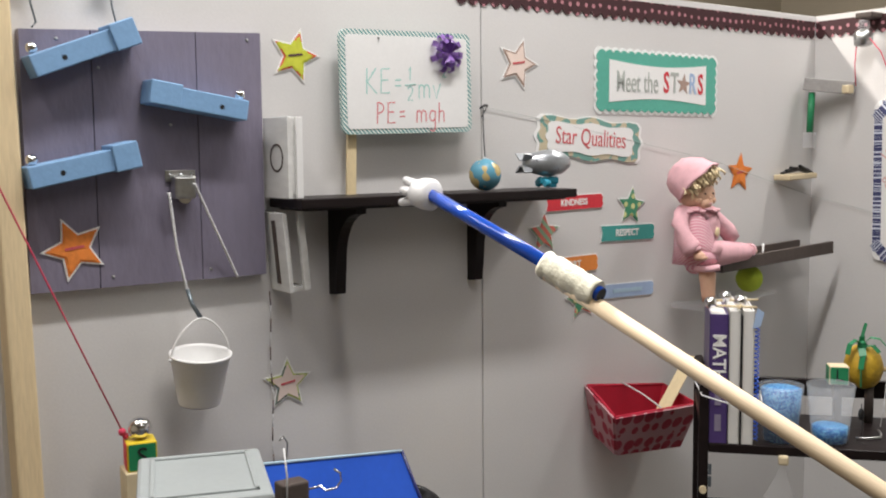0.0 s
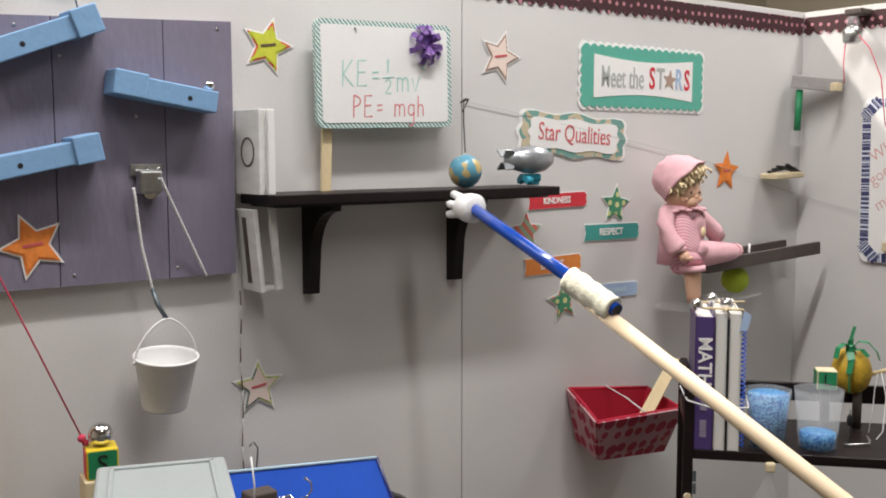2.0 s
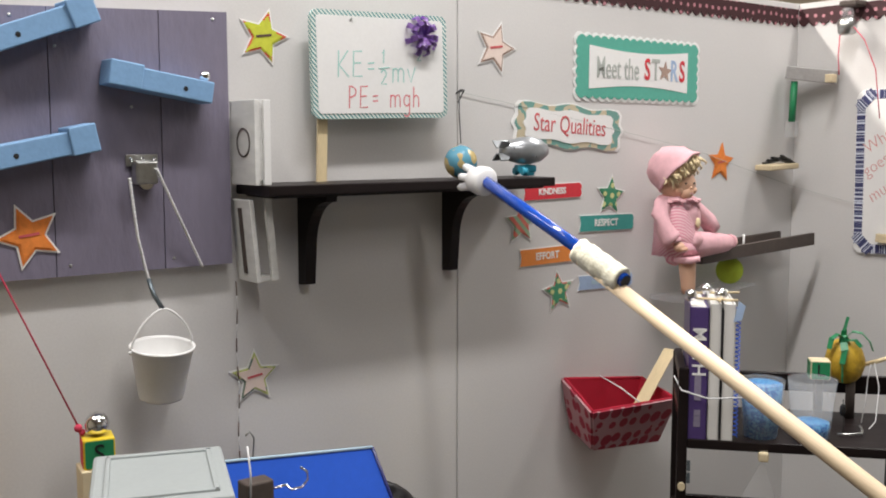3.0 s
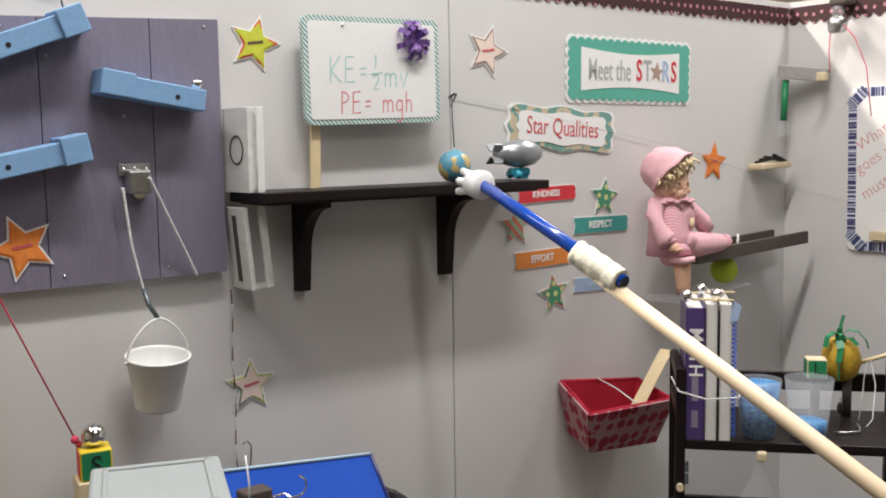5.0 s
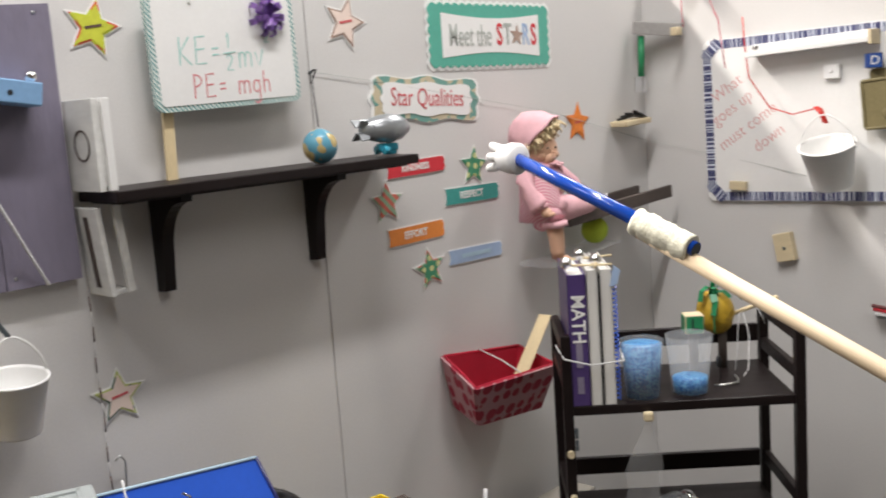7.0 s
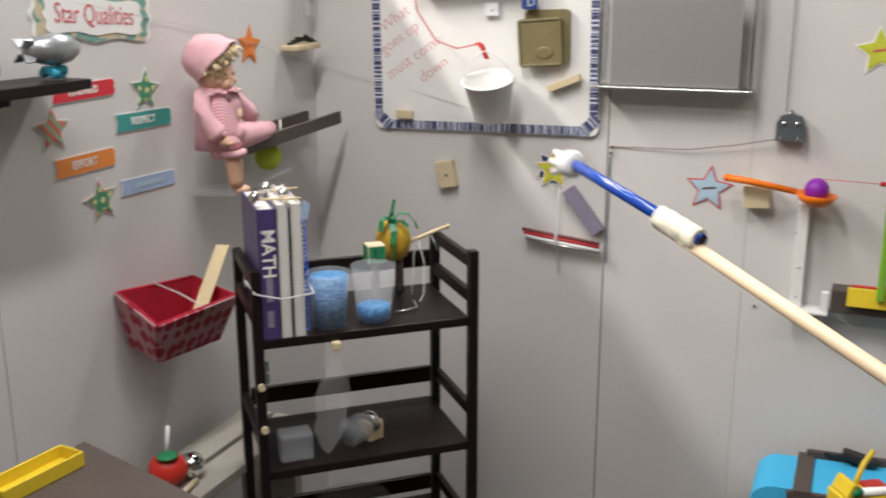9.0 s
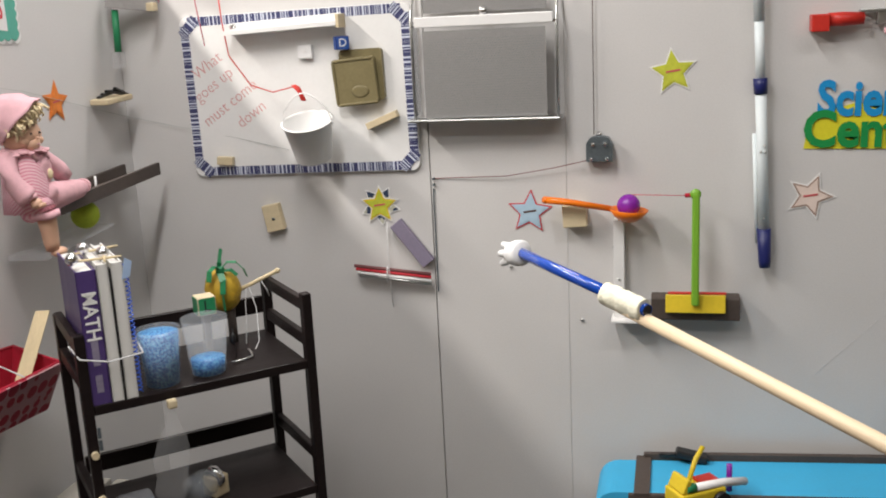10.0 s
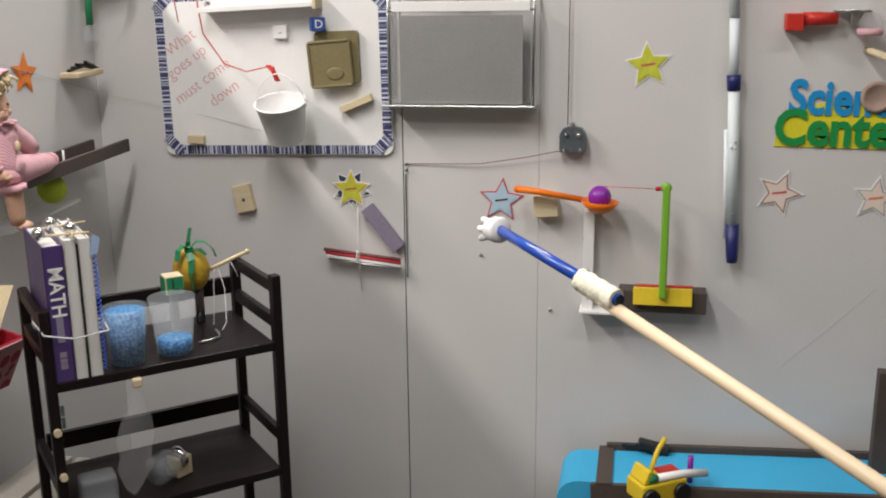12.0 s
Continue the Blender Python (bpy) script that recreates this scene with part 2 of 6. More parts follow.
def box(bm, c, s, bevel=0.0015, m=None):
    """A bevelled block at c with sides s, into bm."""
    piece = bmesh.new()
    bmesh.ops.create_cube(piece, size=1)
    bmesh.ops.scale(piece, vec=s, verts=piece.verts)
    if bevel:
        bmesh.ops.bevel(piece, geom=piece.edges[:], offset=min(bevel, 0.45 * min(s)), segments=2, affect="EDGES", profile=0.5)
    if m is not None:
        bmesh.ops.transform(piece, matrix=m, verts=piece.verts)
    bmesh.ops.translate(piece, vec=c, verts=piece.verts)
    join(bm, piece)


def join(bm, piece, index=0):
    """Adds piece to bm."""
    seen = {v: bm.verts.new(v.co) for v in piece.verts}
    for f in piece.faces:
        try:
            g = bm.faces.new([seen[v] for v in f.verts])
            g.smooth, g.material_index = f.smooth, index if index else f.material_index
        except ValueError:
            pass
    piece.free()


def plate(bm, pts, w0, w1, bevel=0.0):
    """A flat piece with the outline pts, from height w0 to w1 along local z."""
    piece = bmesh.new()
    low = [piece.verts.new((x, y, w0)) for x, y in pts]
    top = [piece.verts.new((x, y, w1)) for x, y in pts]
    piece.faces.new(top)
    piece.faces.new(low[::-1])
    for i in range(len(pts)):
        j = (i + 1) % len(pts)
        piece.faces.new((low[i], low[j], top[j], top[i]))
    bmesh.ops.recalc_face_normals(piece, faces=piece.faces)
    bmesh.ops.triangulate(piece, faces=[f for f in piece.faces if len(f.verts) > 4])
    join(bm, piece)


def lathe(bm, profile, seg=32, axis="z", at=(0, 0, 0), cap=True, m=None):
    """Turns (radius, height) pairs round an axis."""
    piece = bmesh.new()
    rings = []
    for r, h in profile:
        rings.append([piece.verts.new((r * math.cos(2 * math.pi * k / seg), r * math.sin(2 * math.pi * k / seg), h)) for k in range(seg)])
    for a, b in zip(rings, rings[1:]):
        for k in range(seg):
            f = piece.faces.new((a[k], a[(k + 1) % seg], b[(k + 1) % seg], b[k]))
            f.smooth = True
    if cap:
        for ring in (rings[0], rings[-1]):
            if (ring[0].co - ring[seg // 2].co).length > 1e-5:
                piece.faces.new(ring)
    bmesh.ops.remove_doubles(piece, verts=piece.verts, dist=1e-6)
    bmesh.ops.recalc_face_normals(piece, faces=piece.faces)
    if axis == "x":
        bmesh.ops.transform(piece, matrix=pose(0, 0, 0, 0, 90, 0), verts=piece.verts)
    elif axis == "y":
        bmesh.ops.transform(piece, matrix=pose(0, 0, 0, -90, 0, 0), verts=piece.verts)
    if m is not None:
        bmesh.ops.transform(piece, matrix=m, verts=piece.verts)
    bmesh.ops.translate(piece, vec=at, verts=piece.verts)
    join(bm, piece)


def ball(bm, c, r, s=(1, 1, 1), seg=24, m=None):
    n = max(6, seg // 2)
    piece = bmesh.new()
    bmesh.ops.create_uvsphere(piece, u_segments=seg, v_segments=n, radius=r)
    for f in piece.faces:
        f.smooth = True
    bmesh.ops.scale(piece, vec=s, verts=piece.verts)
    if m is not None:
        bmesh.ops.transform(piece, matrix=m, verts=piece.verts)
    bmesh.ops.translate(piece, vec=c, verts=piece.verts)
    join(bm, piece)


def tube(bm, pts, r, seg=8, r2=None):
    """A round rod through points."""
    pts = [Vector(p) for p in pts]
    piece = bmesh.new()
    rings = []
    for i, p in enumerate(pts):
        d = (pts[min(i + 1, len(pts) - 1)] - pts[max(i - 1, 0)]).normalized()
        side = d.cross(Vector((0.31, 0.2, 0.93))).normalized()
        up = side.cross(d)
        rad = r if r2 is None else r + (r2 - r) * i / (len(pts) - 1)
        rings.append([piece.verts.new(p + rad * (math.cos(2 * math.pi * k / seg) * side + math.sin(2 * math.pi * k / seg) * up)) for k in range(seg)])
    for a, b in zip(rings, rings[1:]):
        for k in range(seg):
            f = piece.faces.new((a[k], a[(k + 1) % seg], b[(k + 1) % seg], b[k]))
            f.smooth = True
    piece.faces.new(rings[0])
    piece.faces.new(rings[-1])
    bmesh.ops.recalc_face_normals(piece, faces=piece.faces)
    join(bm, piece)


def twisted(bm, pts, r, turns=14):
    """Two strands wound round each other along a line of points."""
    pts = [Vector(p) for p in pts]
    n = 90
    for strand in (0, math.pi):
        line = []
        for k in range(n + 1):
            s = k / n * (len(pts) - 1)
            i = min(int(s), len(pts) - 2)
            p = pts[i].lerp(pts[i + 1], s - i)
            a = strand + 2 * math.pi * turns * k / n
            line.append(p + Vector((math.cos(a), 0.2 * math.sin(a), math.sin(a))) * r)
        tube(bm, line, r, 5)


def sag(a, b, drop, n=12):
    """A hanging line from a to b."""
    a, b = Vector(a), Vector(b)
    return [a.lerp(b, k / n) - Vector((0, 0, 4 * drop * (k / n) * (1 - k / n))) for k in range(n + 1)]


def mesh_of(name, bm, material):
    me = bpy.data.meshes.new(name)
    bm.to_mesh(me)
    bm.free()
    for m in material if isinstance(material, (list, tuple)) else [material]:
        me.materials.append(m)
    return me


def part(name, bm, material, parent, label="", at=None):
    ob = new(name, mesh_of(name, bm, material))
    ob.parent = parent
    if at is not None:
        ob.matrix_local = at
    return tagged(ob, label)


def thing(name, m, label, category, group="", kind=""):
    ob = new(name)
    ob.empty_display_size = 0.05
    ob.matrix_world = m
    return tagged(ob, label, category, group, kind)


def solid(name, bm, material, m, label, category="", group="", kind=""):
    ob = new(name, mesh_of(name, bm, material))
    ob.matrix_world = m
    return tagged(ob, label, category, group, kind)


def on_a(x, z, d=0.0, turn=0.0):
    """Wall A's space: right, up, out of the wall."""
    return pose(x, -d, z, 90, 0, 0) @ pose(0, 0, 0, 0, 0, turn)


def on_b(y, z, d=0.0, turn=0.0):
    return pose(CX - d, y, z, 90, 0, -90) @ pose(0, 0, 0, 0, 0, turn)


def lettering(name, text, size, material, parent, at, label="", shear=0.0, wide=1.0, bold=0.0):
    cu = bpy.data.curves.new(name, "FONT")
    cu.body, cu.size, cu.align_x, cu.align_y, cu.extrude, cu.shear, cu.offset = text, size, "CENTER", "CENTER", 0.0004, shear, bold
    cu.resolution_u = 3
    tmp = bpy.data.objects.new(name, cu)
    scene.collection.objects.link(tmp)
    me = bpy.data.meshes.new_from_object(tmp.evaluated_get(bpy.context.evaluated_depsgraph_get()))
    bpy.data.objects.remove(tmp)
    bpy.data.curves.remove(cu)
    for v in me.vertices:
        v.co.x *= wide
    me.materials.clear()
    me.materials.append(material)
    ob = new(name, me)
    ob.parent = parent
    ob.matrix_local = at
    return tagged(ob, label)


def star_outline(r, inner=0.5, turn=0.0, n=5):
    return [((r if k % 2 == 0 else r * inner) * math.sin(math.pi * k / n + radians(turn)), (r if k % 2 == 0 else r * inner) * math.cos(math.pi * k / n + radians(turn))) for k in range(2 * n)]


def rounded(w, h, r, n=5):
    pts = []
    for cx, cy, a in ((w / 2 - r, h / 2 - r, 0), (-w / 2 + r, h / 2 - r, 90), (-w / 2 + r, -h / 2 + r, 180), (w / 2 - r, -h / 2 + r, 270)):
        for k in range(n + 1):
            t = radians(a + 90 * k / n)
            pts.append((cx + r * math.cos(t), cy + r * math.sin(t)))
    return pts


def scalloped(w, h, bite, n_w, n_h):
    """A rectangle with a scalloped edge."""
    pts = []
    corners = [(-w / 2, -h / 2), (w / 2, -h / 2), (w / 2, h / 2), (-w / 2, h / 2)]
    for i, n in enumerate((n_w, n_h, n_w, n_h)):
        (x0, y0), (x1, y1) = corners[i], corners[(i + 1) % 4]
        nx, ny = (y1 - y0), -(x1 - x0)
        ln = math.hypot(nx, ny)
        for k in range(n):
            for q in range(4):
                t = (k + q / 4) / n
                out = bite * abs(math.sin(math.pi * q / 4))
                pts.append((x0 + (x1 - x0) * t + nx / ln * out, y0 + (y1 - y0) * t + ny / ln * out))
    return pts


# ---- the place: partition walls, room, ceiling, floor ----
WALL_TOP = 1.84


def wall_panels(name, m, spans, label, gap=0.0024, worn=0.0015):
    """A partition of upright boards with thin gaps between them; m maps right, up, out."""
    root = thing(name, m, label, "wall", kind="structure")
    for u0, u1 in spans:
        bm = bmesh.new()
        box(bm, ((u0 + u1) / 2, WALL_TOP / 2, -0.02), (u1 - u0 - gap, WALL_TOP, 0.04), worn)
        part("panel", bm, M_WALL, root)
    return root


wall_panels("wall_a", on_a(0, 0), [(-0.40, 0.513), (0.513, CX + 0.04)], "light grey painted partition wall with a seam")
wall_panels("wall_b", on_b(0, 0), [(0.0, 0.793), (0.795, 1.124), (1.124, 2.9)], "light grey painted partition wall with upright joints", 0.0006, 0.0005)

bm = bmesh.new()
box(bm, (0.6, -1.6, -0.05), (7, 7, 0.1), 0)
solid("floor", bm, M_FLOOR, Matrix(), "grey carpet floor", "floor", kind="structure")
bm = bmesh.new()
box(bm, (0.6, -1.6, 3.20), (7, 7, 0.1), 0)
solid("ceiling", bm, M_CEIL, Matrix(), "off-white ceiling", "ceiling", kind="structure")
for nm, c, s in (("wall_north", (0.6, 1.85, 1.575), (7, 0.1, 3.15)), ("wall_south", (0.6, -5.05, 1.575), (7, 0.1, 3.15)),
                 ("wall_east", (4.05, -1.6, 1.575), (0.1, 6.8, 3.15)), ("wall_west", (-2.85, -1.6, 1.575), (0.1, 6.8, 3.15))):
    bm = bmesh.new()
    box(bm, c, s, 0)
    solid(nm, bm, M_ROOM, Matrix(), "tan painted room wall", "wall", kind="structure")


def ceiling_light(x, y, z, sx, sy):
    root = thing("ceiling_light", pose(x, y, z), "white ceiling light fixture with a flat diffuser", "light", "ceiling lights")
    bm = bmesh.new()
    box(bm, (0, 0, 0.02), (sx + 0.06, sy + 0.06, 0.05), 0.004)
    part("frame", bm, M_WHITEENAMEL, root)
    bm = bmesh.new()
    box(bm, (0, 0, (3.152 - z + 0.045) / 2), (0.03, 0.03, max(0.01, 3.152 - z - 0.045)), 0)
    part("stem", bm, M_WHITEENAMEL, root)


# the last fitting only houses the added fill lamp
for lx, ly, lz, sx, sy, watts, tint in LAMPS:
    ceiling_light(lx, ly, lz + 0.03, sx, sy)


def border_strip(m, length, z_drop, n):
    """A scalloped paper border along the top of a wall."""
    pts = [(0, 0)]
    for k in range(n):
        for q in range(6):
            t = (k + q / 6) / n
            pts.append((length * t, -z_drop - 0.011 * abs(math.sin(math.pi * q / 6))))
    pts += [(length, -z_drop), (length, 0)]
    bm = bmesh.new()
    plate(bm, pts, 0.001, 0.0025)
    return solid("paper_border", bm, M_DOTS, m, "scalloped brown paper border with pink dots along the wall top", "border", "paper borders")


border_strip(on_a(0.45, 1.826), CX - 0.455, 0.034, 42)
border_strip(on_b(-0.003, 1.826), 0.85, 0.034, 30)

# left end of wall A: pine stud and dark door behind it
bm = bmesh.new()
box(bm, (0, 0, 0.93), (0.036, 0.08, 1.86), 0.003)
solid("stud", bm, M_PINE, pose(-0.352, -0.005, 0, 0, -1.1, 0), "pale pine stud at the end of the partition", "post")
bm = bmesh.new()
box(bm, (-1.0, 0.3, 1.02), (1.1, 0.04, 2.04), 0.004)
solid("door_1", bm, M_DOOR, Matrix(), "dark brown flat door", "door", kind="structure")

# ---- things on wall A ----


def plank_panel():
    root = thing("plank_panel", on_a(0, 0), "purple-grey painted panel of three upright planks", "panel")
    for u0, u1 in ((-0.353, -0.250), (-0.250, -0.084), (-0.084, 0.0300)):
        bm = bmesh.new()
        t0, t1 = (1.681 + 0.044 * (u + 0.353) for u in (u0, u1))
        plate(bm, [(u0 + 0.0008, 1.294), (u1 - 0.0008, 1.294), (u1 - 0.0008, t1), (u0 + 0.0008, t0)], 0.0005, 0.0195, 0.0012)
        part("plank", bm, M_PURPLE, root)
    for u, v in ((-0.30, 1.67), (-0.24, 1.63), (-0.13, 1.545), (-0.07, 1.31), (-0.23, 1.31), (0.005, 1.685)):
        bm = bmesh.new()
        lathe(bm, [(0.0025, 0), (0.0025, 0.001), (0.0, 0.0015)], 8, at=(u, v, 0.0195))
        part("screw", bm, M_STEEL, root)


def marble_chute(x, z, turn, length, block_side, block=(0.04, 0.041, 0.050)):
    root = thing("marble_chute", on_a(x, z, 0.0, turn), "light blue painted wooden marble chute on the purple panel", "chute", "marble chutes")
    bm = bmesh.new()
    box(bm, (0, 0, 0.042), (length, 0.033, 0.044), 0.002)
    trough = part("trough", bm, M_BLUEPAINT, root)
    bm = bmesh.new()
    box(bm, (block_side * (length / 2 - 0.014), 0.002, 0.044), block, 0.002)
    part("end_block", bm, M_BLUEPAINT, root)
    # flat black disc on the face; a drilled hole's shade as colour
    bm = bmesh.new()
    lathe(bm, [(0.0042, 0), (0.0042, 0.0006)], 6, at=(-block_side * length * 0.2, -0.002, 0.0638))
    part("hole", bm, M_BLACK, trough, "black disc painting the shade inside a drilled hole")
    bm = bmesh.new()
    ball(bm, (0, 0, 0), 0.0085)
    solid("marble", bm, M_CHROME, on_a(x, z, 0.0, turn) @ pose(-block_side * (length / 2 - 0.012), 0.0245, 0.05), "small shiny steel marble on a blue chute", "ball", "steel marbles")


plank_panel()
marble_chute(-0.272, 1.652, 21, 0.157, 1)
marble_chute(-0.091, 1.579, -9, 0.152, -1, (0.05, 0.037, 0.046))
marble_chute(-0.280, 1.481, 11.5, 0.157, 1)


def paper_star(x, z, r, face, edge, m=on_a, turn=0.0, label="", d=0.0, bar=M_DARKINK, back=M_PAPER, inner=0.47, under=None):
    root = thing("paper_star", m(x, z, d, turn), label, "star", "paper stars")
    if under:
        for f, w, m_ in ((1.04, 0.0, M_PAPER), (0.93, 0.0006, under)):
            bm = bmesh.new()
            plate(bm, star_outline(r * f, inner + 0.06, 30), 0.0001 + w, 0.0005 + w)
            part("under_star", bm, m_, root)
        root.matrix_world = root.matrix_world @ pose(0, 0, 0.002)
    bm = bmesh.new()
    plate(bm, star_outline(r, inner), 0.0012, 0.0020)
    part("backing", bm, back, root)
    bm = bmesh.new()
    plate(bm, star_outline(r * 0.87, inner), 0.0022, 0.0030)
    part("outline", bm, edge, root)
    bm = bmesh.new()
    plate(bm, star_outline(r * 0.72, inner), 0.0032, 0.0040)
    centre = part("face", bm, face, root)
    if bar:
        bm = bmesh.new()
        box(bm, (0, 0.002, 0.0045), (r * 0.56, r * 0.075, 0.0006), 0, pose(0, 0, 0, 0, 0, 8 - turn))
        part("writing_bar", bm, bar, centre, "hand-written name as a bar")
    return root


paper_star(-0.287, 1.357, 0.051, M_ORANGE, M_ORANGE, turn=22, label="orange paper star with a white edge on the purple panel", d=0.0195, bar=M_REDINK)
paper_star(0.102, 1.665, 0.050, M_LIME, two_tone("red_yellow_print", (0.6, 0.1, 0.05), (0.5, 0.55, 0.05), "blotch", 60), turn=-15, label="lime green paper star with a patterned edge")
paper_star(0.606, 1.674, 0.056, M_PEACH, M_TAUPE, turn=-17, label="cream paper star with a brown outline", bar=M_REDINK)
paper_star(0.073, 1.094, 0.050, M_PEACH, two_tone("grey_green_print", (0.15, 0.2, 0.16), (0.5, 0.55, 0.2), "blotch", 40), turn=0, label="cream paper star with a dark patterned outline", bar=M_REDINK)
paper_star(0.938, 1.373, 0.048, M_GREENPRINT, M_GREENPRINT, turn=-6, label="green paper star printed with yellow dots", bar=None)
paper_star(0.677, 1.326, 0.048, M_STRIPEPRINT, M_STRIPEPRINT, turn=0, label="striped red and green paper star", bar=None)
paper_star(0.784, 1.175, 0.050, M_GREENPRINT, M_STRIPEPRINT, turn=8, label="green paper star with a striped edge", bar=None)
paper_star(1.320, 1.440, 0.050, M_ORANGE, M_ORANGE, turn=-5, label="small orange paper star beside the doll", bar=M_REDINK, back=M_ORANGECARD)


def pulley():
    root = thing("pulley", on_a(-0.118, 1.45, 0.02), "galvanised metal pulley bracket holding a white cord", "pulley")
    bm = bmesh.new()
    box(bm, (0, 0.014, 0.002), (0.050, 0.018, 0.003), 0.001)
    box(bm, (0, -0.004, 0.014), (0.036, 0.036, 0.022), 0.004)
    part("bracket", bm, M_STEEL, root)
    bm = bmesh.new()
    lathe(bm, [(0.012, -0.006), (0.008, 0), (0.012, 0.006)], 16, at=(0, -0.018, 0.014))
    part("wheel", bm, M_CHROME, root)
    for u in (-0.018, 0, 0.018):
        bm = bmesh.new()
        ball(bm, (u, 0.016, 0.005), 0.003, seg=10)
        part("screw", bm, M_CHROME, root)
    bm = bmesh.new()
    twisted(bm, [(-0.030, -0.012, 0.03), (-0.022, -0.1, 0.034), (-0.008, -0.168, 0.036)], 0.0014)
    twisted(bm, [(0.012, 0.002, 0.03), (0.05, -0.075, 0.02), (0.093, -0.157, 0.004)], 0.0014)
    part("cord", bm, M_ROPE, root, "twisted white cord")


pulley()


def bucket(m, r_top, r_low, h, label, lift):
    root = thing("bucket", m, label, "bucket", "hanging buckets")
    bm = bmesh.new()
    lathe(bm, [(r_low * 0.97, 0.004), (r_low, 0.0), (r_low * 1.03, 0.003), (r_top * 0.98, h - 0.004), (r_top * 1.03, h - 0.003), (r_top * 1.04, h), (r_top * 0.99, h + 0.001), (r_top * 0.95, h - 0.004), (r_low * 0.98, 0.005), (0.0, 0.005)], 40, cap=False)
    part("body", bm, M_WHITEENAMEL, root)
    bm = bmesh.new()
    arc = [(r_top * 1.02 * math.cos(a) * (1 - 0.30 * math.sin(a) ** 2), lift[1] * math.sin(a), h - 0.006 + lift[0] * math.sin(a)) for a in np.linspace(0, math.pi, 17)]
    tube(bm, arc, 0.0017)
    part("handle", bm, M_WHITEENAMEL, root)
    for s in (-1, 1):
        bm = bmesh.new()
        ball(bm, (s * r_top * 1.02, 0, h - 0.006), 0.004, seg=10)
        part("ear", bm, M_WHITEENAMEL, root)
    return root


bucket(pose(-0.113, -0.058, 1.101, 8, 0, 0), 0.0475, 0.033, 0.083, "small white enamel bucket hanging from a cord", (0.064, 0.0))
bm = bmesh.new()
tube(bm, [(-0.113, -0.076, 1.240), (-0.122, -0.064, 1.262), (-0.126, -0.056, 1.285)], 0.0036)
solid("cord_clip", bm, M_DARKSTEEL, Matrix(), "dark clip joining the cord to the bucket", "clip")

bm = bmesh.new()
tube(bm, [(-0.47, -0.10, 1.62), (-0.404, -0.10, 1.45), (-0.33, -0.11, 1.268), (-0.257, -0.115, 1.092)], 0.0013)
ball(bm, (-0.257, -0.115, 1.09), 0.006, seg=8)
ball(bm, (-0.252, -0.115, 1.083), 0.005, seg=8)
solid("red_twine", bm, M_PINKCORD, Matrix(), "thin red twine tied to a letter block", "string")


def letter_block(m, s, sides, letter, label, ink=M_BLACK):
    root = thing("letter_block", m, label, "block", "letter blocks")
    bm = bmesh.new()
    box(bm, (0, 0, s / 2), (s, s, s), 0.002)
    part("cube", bm, sides[0], root)
    for k, (a, c) in enumerate(((0, sides[1]), (-90, sides[2]))):
        bm = bmesh.new()
        plate(bm, rounded(s * 0.90, s * 0.90, 0.003), 0, 0.0008)
        part("face", bm, c, root, at=pose(0, 0, s / 2, 0, 0, a) @ pose(0, -s / 2 - 0.0002, 0, 90, 0, 0))
        if k == 0:
            lettering("letter", letter, s * 0.85, ink, root, pose(0, 0, s / 2, 0, 0, a) @ pose(0, -s / 2 - 0.0015, 0, 90, 0, 0))
    return root


letter_block(pose(-0.234, -0.125, 1.035, 0, 0, -12), 0.043, (M_YELLOW, M_GREEN, M_REDCARD), "S", "wooden letter block with a green S face under a steel ball")
bm = bmesh.new()
ball(bm, (0, 0, 0), 0.0170)
solid("steel_ball", bm, M_CHROME, pose(-0.234, -0.125, 1.0945), "polished steel ball on the letter block", "ball", "steel balls")


def wall_shelf():
    root = thing("wall_shelf", on_a(0, 1.415), "dark espresso wooden wall shelf on two curved brackets", "shelf")
    bm = bmesh.new()
    box(bm, (0.354, 0, 0.0595), (0.612, 0.017, 0.119), 0.002)
    box(bm, (0.356, -0.010, 0.052), (0.585, 0.006, 0.095), 0.002)
    part("board", bm, M_ESPRESSO, root)
    prof = [(0.0, -0.012), (0.1, -0.012), (0.098, -0.022)] + [(0.030 + 0.068 * (1 - math.sin(a)), -0.022 - 0.085 * (1 - math.cos(a))) for a in np.linspace(0.05, math.pi / 2, 9)] + [(0.024, -0.168), (0.0, -0.170)]
    for u in (0.172, 0.485):
        bm = bmesh.new()
        plate(bm, [(d, v) for d, v in prof], -0.010, 0.010)
        part("bracket", bm, M_ESPRESSO, root, at=Matrix.Translation((u, 0, 0)) @ Matrix(((0, 0, 1, 0), (0, 1, 0, 0), (1, 0, 0, 0), (0, 0, 0, 1))))


wall_shelf()


